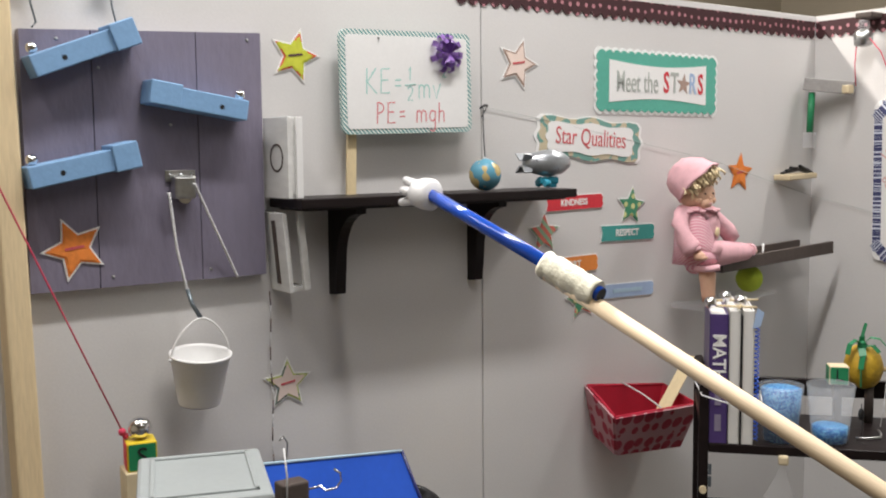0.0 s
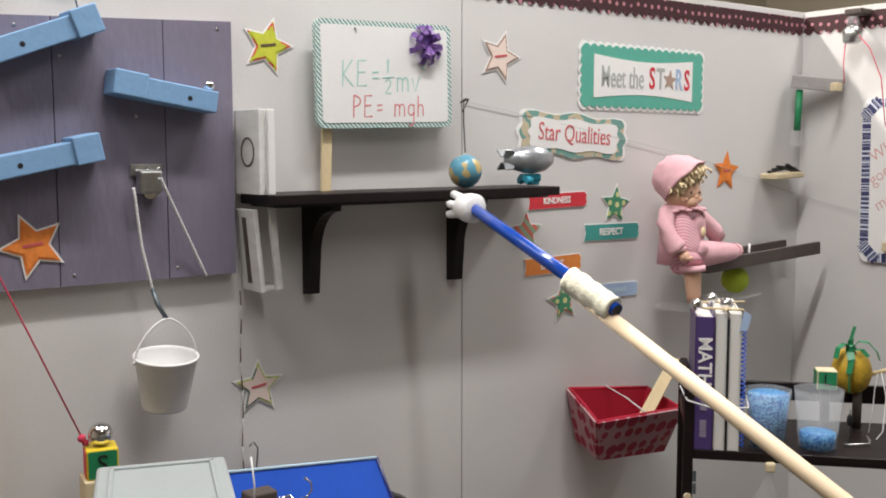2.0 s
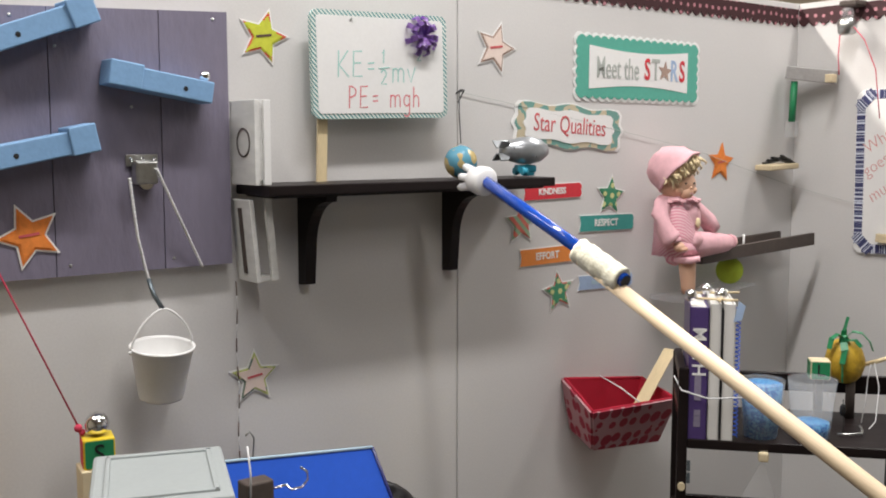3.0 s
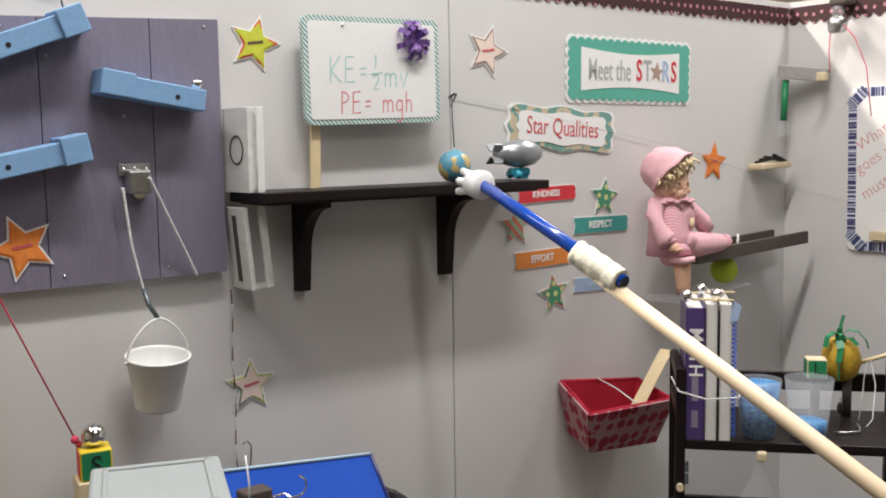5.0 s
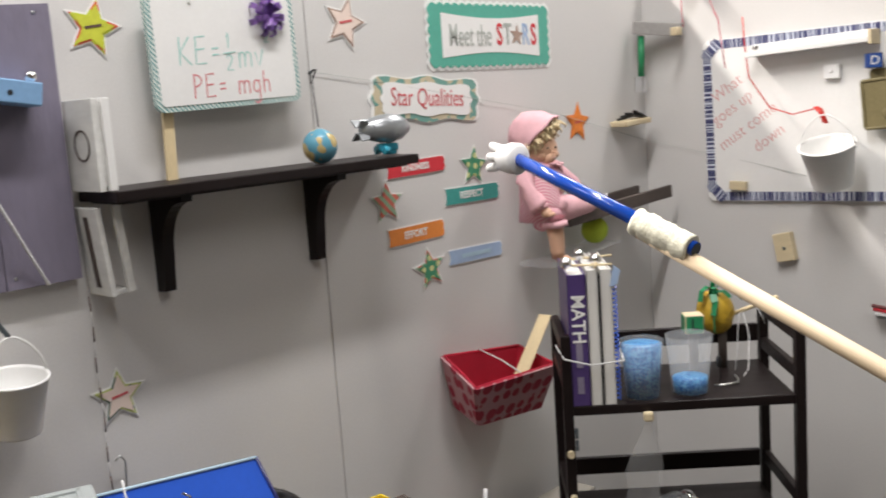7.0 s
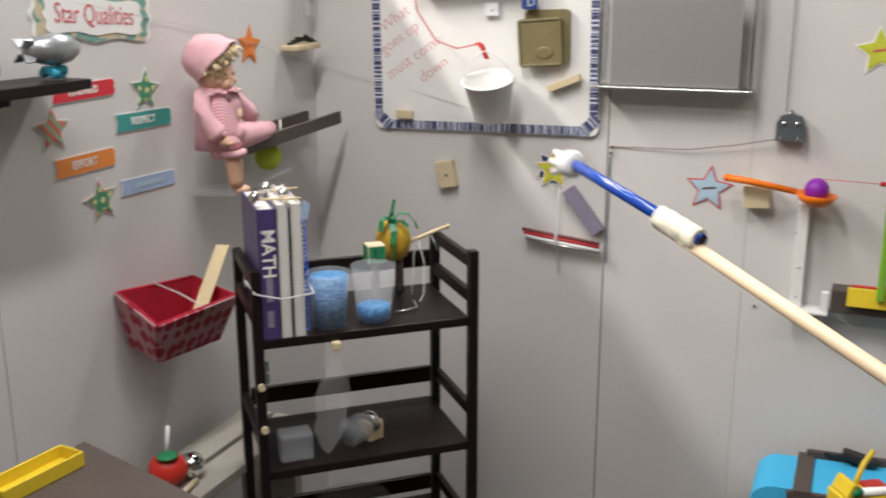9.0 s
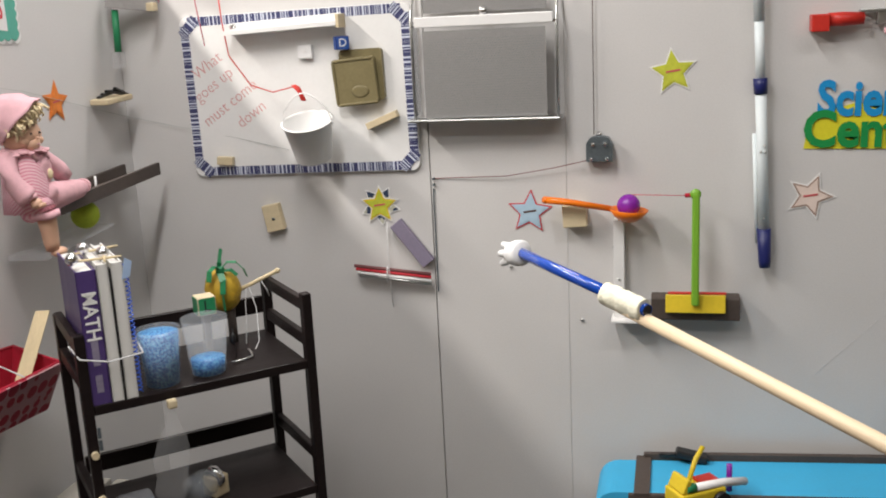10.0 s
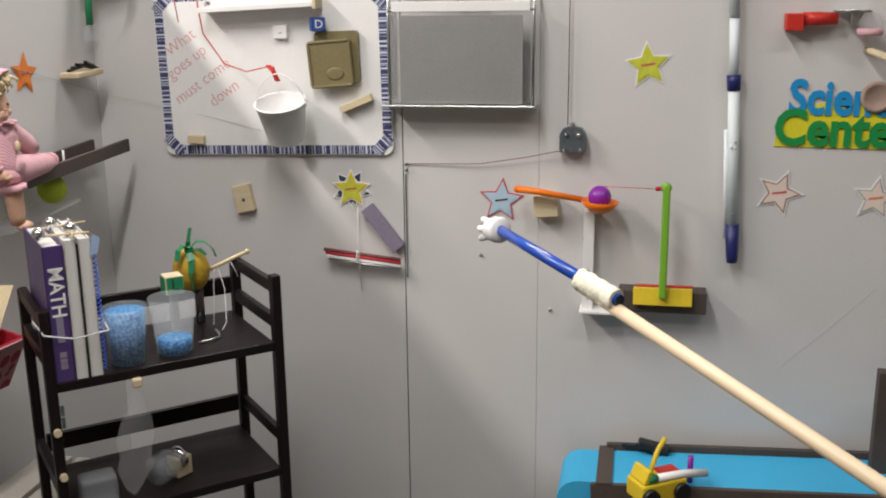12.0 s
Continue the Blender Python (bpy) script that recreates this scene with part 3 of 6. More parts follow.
def grey_upright(m, w, h, d, name, label, hole):
    root = thing(name, m, label, "wooden frame")
    bm = bmesh.new()
    box(bm, (-w / 2 + 0.004, h / 2, d / 2), (0.008, h, d), 0.001)
    part("side", bm, M_GREYWOOD, root)
    bm = bmesh.new()
    box(bm, (w / 2 - 0.006, h / 2, d - 0.004), (0.012, h, 0.008), 0.001)
    part("front", bm, M_WHITEENAMEL if hole else M_GREYWOOD, root)
    if hole:
        bm = bmesh.new()
        box(bm, (0.002, h / 2, d / 2 - 0.002), (w - 0.010, h - 0.002, d - 0.008), 0.001)
        part("core", bm, M_GREYWOOD, root)
    bm = bmesh.new()
    box(bm, (0, 0.004, d / 2), (w - 0.016, 0.008, d - 0.012), 0.001)
    part("base", bm, M_GREYWOOD, root)
    bm = bmesh.new()
    if hole:
        lathe(bm, [(0.0205, 0), (0.0235, 0), (0.0235, 0.001), (0.0205, 0.001), (0.0205, 0)], 28, axis="x", at=(-w / 2 - 0.0012, h * 0.5, d * 0.55), cap=False)
    else:
        # raised dark strip, painting the shade of a slot that isn't cut
        box(bm, (-w / 2 - 0.001, h * 0.5, d * 0.5), (0.002, h * 0.8, 0.012), 0.0005)
    part("slot_mark", bm, M_BROWN, root)


grey_upright(on_a(0.048, 1.4237, 0.012), 0.028, 0.134, 0.088, "upright_box", "grey-white upright wooden box with a round hole on the shelf", True)
grey_upright(on_a(0.068, 1.266, 0.0, 5), 0.040, 0.135, 0.07, "upright_channel", "grey-white wooden channel below the shelf", False)


KE_X = 0.317


def arc(cx, cy, rx, ry, a0, a1, n=8):
    return [(cx + rx * math.cos(radians(a0 + (a1 - a0) * k / n)), cy + ry * math.sin(radians(a0 + (a1 - a0) * k / n))) for k in range(n + 1)]


# pen strokes of the marker letters: advance, then lines in a cell one unit high
STROKES = {
    "K": (0.66, [[(0.05, 1), (0.03, 0)], [(0.50, 1), (0.06, 0.46), (0.55, 0.0)]]),
    "E": (0.62, [[(0.48, 0.98), (0.06, 0.97), (0.04, 0.02), (0.50, 0.03)], [(0.05, 0.52), (0.42, 0.54)]]),
    "P": (0.60, [[(0.06, 0.98), (0.05, 0)], arc(0.06, 0.74, 0.38, 0.25, 95, -90, 9)]),
    "=": (0.60, [[(0.10, 0.52), (0.42, 0.54)], [(0.10, 0.30), (0.42, 0.31)]]),
    "1": (0.40, [[(0.02, 0.72), (0.18, 1.0), (0.13, 0.0)]]),
    "2": (0.62, [arc(0.26, 0.72, 0.22, 0.26, 165, -40, 9) + [(0.04, 0.03), (0.54, 0.04)]]),
    "m": (0.78, [[(0.06, 0.62), (0.05, 0.02)], [(0.05, 0.36)] + arc(0.20, 0.44, 0.14, 0.17, 160, 0, 6) + [(0.34, 0.04)], [(0.34, 0.36)] + arc(0.50, 0.44, 0.15, 0.17, 160, 0, 6) + [(0.66, 0.02)]]),
    "v": (0.55, [[(0.04, 0.58), (0.22, 0.02), (0.46, 0.66)]]),
    "g": (0.58, [arc(0.24, 0.34, 0.19, 0.26, 40, 330, 12), [(0.42, 0.60), (0.42, -0.22)] + arc(0.24, -0.24, 0.18, 0.18, 0, -150, 7)]),
    "h": (0.55, [[(0.06, 1.0), (0.05, 0.0)], [(0.05, 0.34)] + arc(0.22, 0.40, 0.16, 0.18, 160, 0, 6) + [(0.39, 0.02)]]),
}


def handwriting(words, size, ink, parent, at, label):
    """Marker letters as thin round strokes on a surface."""
    bm = bmesh.new()
    x = 0.0
    for ch in words:
        step, lines = STROKES[ch]
        for line in lines:
            pts = [(size * (x + u * 0.92 + 0.05 * v), size * v, 0.0) for u, v in line]
            tube(bm, pts, 0.00125, 6)
        x += step
    for v in bm.verts:
        v.co.z = v.co.z * 0.04 + 0.0002
    for f in bm.faces:
        f.smooth = False
    return part("formula", bm, ink, parent, label, at)



def whiteboard_sign():
    root = thing("whiteboard_sign", on_a(KE_X, 1.625, 0.032, 1.3), "small whiteboard with formulas, teal striped edge and purple bow", "whiteboard")
    bm = bmesh.new()
    plate(bm, rounded(0.284, 0.184, 0.014), -0.006, 0.004)
    part("frame", bm, M_STRIPETEAL, root)
    bm = bmesh.new()
    plate(bm, rounded(0.266, 0.166, 0.007), 0.0042, 0.005)
    surface = part("writing_surface", bm, M_WHITEENAMEL, root)
    bm = bmesh.new()
    box(bm, (-0.121, -0.146, -0.010), (0.019, 0.112, 0.006), 0.001, pose(0, 0, 0, 0, 0, -3))
    part("stick", bm, M_STICK, root)
    for k, (words, u, v, size, ink) in enumerate((("KE=", -0.094, -0.021, 0.045, M_TEALINK), ("1", -0.002, 0.004, 0.024, M_TEALINK), ("2", -0.006, -0.033, 0.026, M_TEALINK), ("mv", 0.018, -0.030, 0.042, M_TEALINK), ("2", 0.074, 0.010, 0.018, M_TEALINK), ("PE=", -0.074, -0.074, 0.038, M_REDMARK), ("mgh", 0.012, -0.074, 0.037, M_REDMARK))):
        handwriting(words, size, ink, surface, pose(u, v, 0.0052, 0, 0, 1), "red marker handwriting" if ink is M_REDMARK else "teal marker handwriting")
    bm = bmesh.new()
    box(bm, (0.002, -0.004, 0.0055), (0.024, 0.0018, 0.0006), 0, pose(0, 0, 0, 0, 0, 6))
    part("fraction_bar", bm, M_TEALINK, surface)
    bm = bmesh.new()
    ball(bm, (-0.064, 0.078, 0.006), 0.0025, seg=8)
    part("rivet", bm, M_STEEL, root)
    bm = bmesh.new()
    ball(bm, (0.082, 0.054, 0.010), 0.006, (1, 1, 0.9), 12)
    knot = part("bow_knot", bm, M_PURPLEFOIL, root)
    rnd = random.Random(4)
    for k in range(17):  # flat ribbon loops round the knot, two rows and a few on top
        a = radians(40 * k + rnd.uniform(-12, 12))
        reach, lift = ((0.017, 0.004), (0.012, 0.010))[k > 8]
        radial, across, out = Vector((math.cos(a), math.sin(a), 0)), Vector((-math.sin(a), math.cos(a), 0)), Vector((0, 0, 1))
        centre = Vector((0.082, 0.054, 0.006 + lift)) + radial * (reach + 0.002)
        bm = bmesh.new()
        rows = []
        for q in range(15):
            b = 2 * math.pi * q / 14
            p = centre + radial * reach * math.cos(b) + out * 0.0065 * math.sin(b) * (1.2 + 0.5 * math.cos(b))
            w = 0.0036 + 0.0016 * math.cos(b)
            rows.append((bm.verts.new(p - across * w), bm.verts.new(p + across * w)))
        for (a0, a1), (b0, b1) in zip(rows, rows[1:]):
            bm.faces.new((a0, a1, b1, b0)).smooth = True
        ext = bmesh.ops.solidify(bm, geom=bm.faces[:], thickness=0.0005)
        part("bow_loop", bm, M_PURPLEFOIL, knot, "shiny purple ribbon loop")


whiteboard_sign()


def globe_ball():
    root = thing("globe_ball", pose(0.458, -0.080, 1.4545), "small printed globe ball hanging by a thread above the shelf", "globe")
    bm = bmesh.new()
    ball(bm, (0, 0, 0), 0.0305, seg=32)
    part("ball", bm, M_GLOBE, root)
    bm = bmesh.new()
    lathe(bm, [(0.006, 0.028), (0.005, 0.034), (0.0, 0.035)], 12)
    part("cap", bm, M_FROST, root)
    bm = bmesh.new()
    tube(bm, [(0, 0, 0.034), (0.012, 0.02, 0.09), (0.020, 0.03, 0.132)], 0.0011)
    part("thread", bm, M_BLACK, root)


globe_ball()
bm = bmesh.new()
tube(bm, [(0.513, 0.0, 1.586), (0.505, -0.03, 1.588), (0.480, -0.052, 1.587), (0.470, -0.05, 1.580)], 0.0017)
tube(bm, [(0.505, -0.03, 1.588), (0.498, -0.02, 1.565)], 0.0013)
solid("wall_hook", bm, M_BLACK, Matrix(), "black metal wall hook", "hook")
bm = bmesh.new()
tube(bm, [(0.515, -0.004, 1.586), (0.66, -0.004, 1.565), (1.2, -0.006, 1.475), (CX - 0.006, -0.004, 1.375), (CX - 0.010, -0.30, 1.315), (CX - 0.014, -0.44, 1.283)], 0.0005)
solid("grey_thread", bm, M_GREYINK, Matrix(), "thin grey thread running along the walls", "string")


def toy_blimp():
    root = thing("toy_blimp", pose(0.614, -0.078, 1.4745, 0, 0, -12) @ Matrix.Diagonal((0.92, 1.15, 1.2, 1)), "small silver toy blimp with teal gondola on the shelf", "toy blimp")
    bm = bmesh.new()
    lathe(bm, [(0.0, -0.058), (0.008, -0.054), (0.016, -0.038), (0.0215, -0.01), (0.0225, 0.012), (0.019, 0.036), (0.010, 0.054), (0.0, 0.060)], 24, axis="x")
    part("hull", bm, M_SILVER, root)
    for a in (0, 90, 180, 270):
        bm = bmesh.new()
        plate(bm, [(-0.062, 0.006), (-0.036, 0.010), (-0.046, 0.021), (-0.064, 0.022)], -0.0012, 0.0012)
        part("fin", bm, M_SILVER, root, at=pose(0, 0, 0, a + 45, 0, 0))
    bm = bmesh.new()
    box(bm, (0.004, 0, -0.029), (0.046, 0.017, 0.013), 0.004)
    box(bm, (0.012, 0, -0.037), (0.022, 0.013, 0.007), 0.002)
    part("gondola", bm, M_TEALTOY, root)
    for s in (-1, 1):
        bm = bmesh.new()
        lathe(bm, [(0.006, -0.006), (0.007, 0), (0.005, 0.008)], 12, axis="x", at=(-0.008, s * 0.013, -0.033))
        part("engine", bm, M_TEALTOY, root)


toy_blimp()


def stars_banner():
    root = thing("banner", on_a(1.024, 1.6485, 0, -0.3), "green scalloped banner reading meet the stars", "sign", "wall signs")
    bm = bmesh.new()
    plate(bm, scalloped(0.398, 0.134, 0.006, 17, 6), 0.0008, 0.0022)
    part("backing", bm, M_PAPER, root)
    bm = bmesh.new()
    plate(bm, scalloped(0.386, 0.122, 0.006, 17, 6), 0.0024, 0.0034)
    part("green_card", bm, M_SEAGREEN, root)
    bm = bmesh.new()
    pts = [(-0.160 + 0.32 * k / 12, -0.046 + 0.010 * math.sin(math.pi * k / 12)) for k in range(13)] + [(0.160 - 0.32 * k / 12, 0.046 - 0.010 * math.sin(math.pi * k / 12)) for k in range(13)]
    plate(bm, pts, 0.0036, 0.0044)
    panel = part("panel", bm, M_PAPER, root)
    lettering("inscription", "Meet the", 0.066, M_GREYINK, panel, pose(-0.072, -0.002, 0.005), "outlined grey letters", wide=0.56, bold=0.0001)
    for k, (ch, m_) in enumerate((("S", M_REDCARD), ("T", M_GREYINK), ("R", M_BLUECARD), ("S", M_REDCARD))):
        lettering("letter", ch, 0.066, m_, panel, pose((0.022, 0.050, 0.112, 0.140)[k], 0, 0.005), wide=0.66, bold=0.0010)
    bm = bmesh.new()
    plate(bm, [(x + 0.081, y) for x, y in star_outline(0.024, 0.42, 6)], 0.0046, 0.0054)
    part("printed_star", bm, M_TAUPE, panel)


stars_banner()


def qualities_sign():
    root = thing("banner", on_a(0.811, 1.522, 0, -3.4), "white label with striped edge reading star qualities", "sign", "wall signs")
    edge = []
    for k in range(48):
        a = 2 * math.pi * k / 48
        c, s = math.cos(a), math.sin(a)
        q = (abs(c) ** 6 + abs(s) ** 6) ** (-1 / 6)
        edge.append((0.150 * c * q * (1 + 0.03 * math.cos(8 * a)), 0.043 * s * q * (1 + 0.10 * math.cos(8 * a))))
    for f, w, m_, nm in ((1.06, 0.0, M_PAPER, "backing"), (1.0, 0.0014, M_MULTI, "striped_edge"), (0.86, 0.0028, M_PAPER, "panel")):
        bm = bmesh.new()
        g = f if f != 0.86 else 0.74
        plate(bm, [(x * f, y * g) for x, y in edge], 0.0008 + w, 0.0020 + w)
        face = part(nm, bm, m_, root)
    lettering("inscription", "Star Qualities", 0.052, M_REDINK, face, pose(0, 0.002, 0.0052), "red printed words", wide=0.74, bold=-0.0002)


qualities_sign()


def word_label(x, z, w, h, card, text, turn, label):
    root = thing("word_label", on_a(x, z, 0, turn), label, "sign", "word labels")
    pts = [(-w / 2, -h / 2), (w / 2 - 0.006, -h / 2), (w / 2, -h / 4), (w / 2 - 0.003, 0), (w / 2, h / 4), (w / 2 - 0.006, h / 2), (-w / 2, h / 2), (-w / 2 + 0.004, 0)]
    bm = bmesh.new()
    plate(bm, [(px * 1.025, py * 1.14) for px, py in pts], 0.0008, 0.0018)
    part("backing", bm, M_PAPER, root)
    bm = bmesh.new()
    plate(bm, pts, 0.0020, 0.0028)
    part("card", bm, card, root)
    if text:
        lettering("inscription", text, h * 0.62, M_WHITEINK, root, pose(-0.004, 0, 0.0032), wide=0.9, bold=0.0005)
    else:
        bm = bmesh.new()
        box(bm, (0, 0, 0.0032), (w * 0.55, h * 0.3, 0.0006), 0)
        part("writing_bar", bm, M_PALEBLUE, root)


word_label(0.766, 1.388, 0.166, 0.030, M_REDCARD, "KINDNESS", 1.0, "red word label reading kindness")
word_label(0.929, 1.3145, 0.170, 0.034, M_TEAL, "RESPECT", -0.8, "teal word label reading respect")
word_label(0.754, 1.254, 0.160, 0.034, M_ORANGECARD, "EFFORT", 1.0, "orange word label reading effort")
word_label(0.928, 1.185, 0.170, 0.030, M_BLUECARD, "", -1.2, "pale blue word label with faint print")


def basket():
    """Top rim and base in the basket's own space: right along the wall, depth out of it."""
    root = thing("basket", pose(0.862, 0, 0), "red fabric basket with circle print fixed to the wall", "basket")
    top = [(-0.066, -0.006, 0.985), (0.186, -0.006, 0.952), (0.114, -0.168, 0.948), (-0.122, -0.148, 0.952)]
    low = [(-0.040, -0.006, 0.872), (0.150, -0.006, 0.842), (0.122, -0.110, 0.840), (-0.078, -0.110, 0.858)]

    def quad(bm, a, b, c, d, th=0.004):
        vs = [bm.verts.new(p) for p in (a, b, c, d)]
        bm.faces.new(vs)
        ext = bmesh.ops.extrude_face_region(bm, geom=bm.faces[:])
        n = (Vector(b) - Vector(a)).cross(Vector(d) - Vector(a)).normalized()
        bmesh.ops.translate(bm, vec=-n * th, verts=[v for v in ext["geom"] if isinstance(v, bmesh.types.BMVert)])
        bmesh.ops.recalc_face_normals(bm, faces=bm.faces)

    mid = Vector((0.02, -0.08, 0.0))

    def inward(p, k):
        v = Vector(p)
        return v + (Vector((mid.x, mid.y, v.z)) - v).normalized() * k

    for i in range(4):
        j = (i + 1) % 4
        bm = bmesh.new()
        quad(bm, top[i], low[i], low[j], top[j])
        part("side", bm, M_REDDOTS, root, "red fabric with pale circles")
        bm = bmesh.new()
        quad(bm, inward(top[i], 0.009), inward(low[i], 0.009), inward(low[j], 0.009), inward(top[j], 0.009), 0.002)
        part("lining", bm, M_REDFABRIC, root, "plain red fabric lining")
        bm = bmesh.new()
        tube(bm, [inward(top[i], 0.004), (Vector(inward(top[i], 0.006)) + Vector(inward(top[j], 0.006))) / 2, inward(top[j], 0.004)], 0.0032, 8)
        part("rim", bm, M_REDFABRIC, root)
    bm = bmesh.new()
    quad(bm, *low)
    part("base", bm, M_REDFABRIC, root)
    bm = bmesh.new()
    tube(bm, [(0.045, -0.008, 0.976), (0.030, -0.085, 0.966), (0.002, -0.162, 0.956)], 0.0016)
    part("cord", bm, M_ROPE, root, "pale cord across the opening")


basket()
bm = bmesh.new()
box(bm, (0, 0.095, 0), (0.030, 0.190, 0.003), 0.0008)
solid("paint_stick", bm, M_STICK, Matrix.Translation((0.893, -0.124, 0.915)) @ Vector((0.150, 0.030, 0.122)).to_track_quat("Y", "Z").to_matrix().to_4x4(), "plain wooden paint stirring stick leaning in the basket", "stick")


def doll():
    """Seated, legs over the ramp's edge; one mesh."""
    bm = bmesh.new()
    rnd = random.Random(8)

    def add(index, fn, *a, **k):
        piece = bmesh.new()
        fn(piece, *a, **k)
        for f in piece.faces:
            f.material_index = index
        for v in piece.verts:
            v.co += (0.0038 * noise.noise_vector(v.co * 38) + 0.0018 * noise.noise_vector(v.co * 95)) if index in (0, 3) else Vector()
        join(bm, piece)

    # 0 cotton, 1 vinyl, 2 hair, 3 striped cotton, 4 dark trim
    axis = Vector((0.30, -0.70, -0.58)).normalized()
    tilt = Matrix.Translation((-0.004, -0.088, 0.186)) @ axis.to_track_quat("Z", "Y").to_matrix().to_4x4()
    dome = [(0.0, -0.058), (0.026, -0.054), (0.046, -0.038), (0.057, -0.016), (0.060, 0.0), (0.064, 0.012), (0.067, 0.017), (0.064, 0.018), (0.056, 0.006), (0.050, -0.012)]
    add(0, lathe, dome, 36, cap=False, m=tilt)
    add(1, ball, (-0.002, -0.098, 0.146), 0.043, (0.98, 0.95, 1.0))
    add(1, ball, (-0.006, -0.123, 0.126), 0.020, (1.0, 0.9, 0.9), 16)
    add(1, ball, (-0.0095, -0.1420, 0.139), 0.0040, (1.0, 1, 0.9), 10)
    add(1, ball, (-0.024, -0.122, 0.132), 0.0115, (1, 0.8, 0.9), 12)
    add(1, ball, (0.012, -0.129, 0.132), 0.0115, (0.9, 0.9, 0.9), 12)
    add(4, ball, (-0.0185, -0.1340, 0.150), 0.0036, (1, 0.5, 0.9), 8)
    add(4, ball, (0.0045, -0.1385, 0.150), 0.0036, (0.9, 0.6, 0.9), 8)
    add(3, ball, (-0.0085, -0.1405, 0.126), 0.0042, (1.2, 0.5, 0.45), 8)
    side = axis.cross(Vector((0, 0, 1))).normalized()
    up = side.cross(axis).normalized()
    for k in range(230):  # loose curls under the bonnet's rim
        a, ring = rnd.uniform(-0.4, 3.5), rnd.uniform(0.034, 0.057)
        p = Vector((-0.004, -0.088, 0.186)) + axis * rnd.uniform(0.002, 0.022) + side * ring * math.cos(a) + up * ring * math.sin(a)
        q = p + axis * rnd.uniform(0.010, 0.024) - up * rnd.uniform(-0.004, 0.014) + side * rnd.uniform(-0.012, 0.012)
        add(2, tube, [p, (p + q) / 2 + up * rnd.uniform(-0.004, 0.008), q, q - up * 0.006 + side * rnd.uniform(-0.005, 0.005)], 0.0040, 6, 0.0016)
    add(3, tube, [(0.002, -0.090, 0.112), (-0.004, -0.092, 0.070), (-0.004, -0.096, 0.030), (-0.002, -0.098, -0.012)], 0.038, 24, 0.052)
    add(0, ball, (0.002, -0.092, 0.108), 0.044, (1.12, 0.85, 0.32))
    add(0, ball, (0.020, -0.116, 0.066), 0.034, (0.95, 0.66, 1.15), 28)
    add(0, ball, (0.014, -0.112, 0.018), 0.044, (1.05, 0.82, 0.60), 28)
    add(2, ball, (0.023, -0.1385, 0.058), 0.0085, (1.0, 0.35, 1.3), 12)
    for s_ in (-1, 1):  # bib straps
        add(0, tube, [(0.012 + 0.018 * s_, -0.130, 0.088), (0.006 + 0.024 * s_, -0.122, 0.106), (0.002 + 0.028 * s_, -0.096, 0.122)], 0.0065, 8)
    for k in range(9):  # gathered collar
        a = -2.8 + 0.36 * k
        add(0, ball, (0.004 + 0.046 * math.cos(a), -0.094 + 0.038 * math.sin(a), 0.104 + 0.004 * (k % 2)), 0.011, (1, 1, 0.36), 12)
    add(0, tube, [(-0.040, -0.090, 0.100), (-0.060, -0.100, 0.078), (-0.068, -0.116, 0.050), (-0.062, -0.130, 0.028), (-0.058, -0.136, 0.022)], 0.019, 18, 0.0215)
    add(0, tube, [(-0.059, -0.135, 0.024), (-0.057, -0.138, 0.018)], 0.0165, 16)
    add(1, ball, (-0.052, -0.146, 0.010), 0.0125, (1.1, 1, 0.9), 14)
    for k in range(4):
        add(1, ball, (-0.056 + 0.0052 * k, -0.156, 0.006), 0.0042, (0.8, 1.2, 1.1), 8)
    add(0, tube, [(0.050, -0.086, 0.100), (0.080, -0.092, 0.078), (0.104, -0.100, 0.054), (0.120, -0.104, 0.036)], 0.021, 16, 0.019)
    add(0, tube, [(0.016, -0.108, 0.006), (0.066, -0.112, 0.006), (0.116, -0.106, 0.004), (0.156, -0.100, 0.002), (0.186, -0.096, 0.000)], 0.032, 20, 0.018)
    add(0, tube, [(0.182, -0.097, 0.001), (0.190, -0.095, 0.000)], 0.0205, 16)
    add(1, ball, (0.203, -0.094, 0.000), 0.012, (1.5, 1, 0.8), 12)
    add(3, tube, [(-0.014, -0.104, -0.004), (-0.014, -0.126, -0.004), (-0.014, -0.138, -0.016)], 0.033, 18, 0.027)
    add(0, tube, [(-0.014, -0.138, -0.014), (-0.014, -0.139, -0.026)], 0.029, 18)
    add(1, tube, [(-0.014, -0.138, -0.016), (-0.010, -0.139, -0.050), (-0.008, -0.139, -0.078), (-0.006, -0.139, -0.094)], 0.020, 16, 0.014)
    add(1, ball, (0.004, -0.146, -0.100), 0.014, (1.5, 1.1, 0.75), 14)
    for v in bm.verts:  # small head, slim waist
        if v.co.z > 0.112:
            v.co.z = 0.112 + (v.co.z - 0.112) * 0.84
            v.co.x = 0.010 + (v.co.x - 0.010) * 0.92
        elif v.co.x < 0.07:
            v.co.x *= 0.93
    return solid("doll", bm, [M_PINK, M_SKIN, M_HAIR, M_PINKSTRIPE, M_BROWN], pose(1.046, 0, 1.258), "seated doll in pink bonnet and striped pink outfit", "doll")


doll()


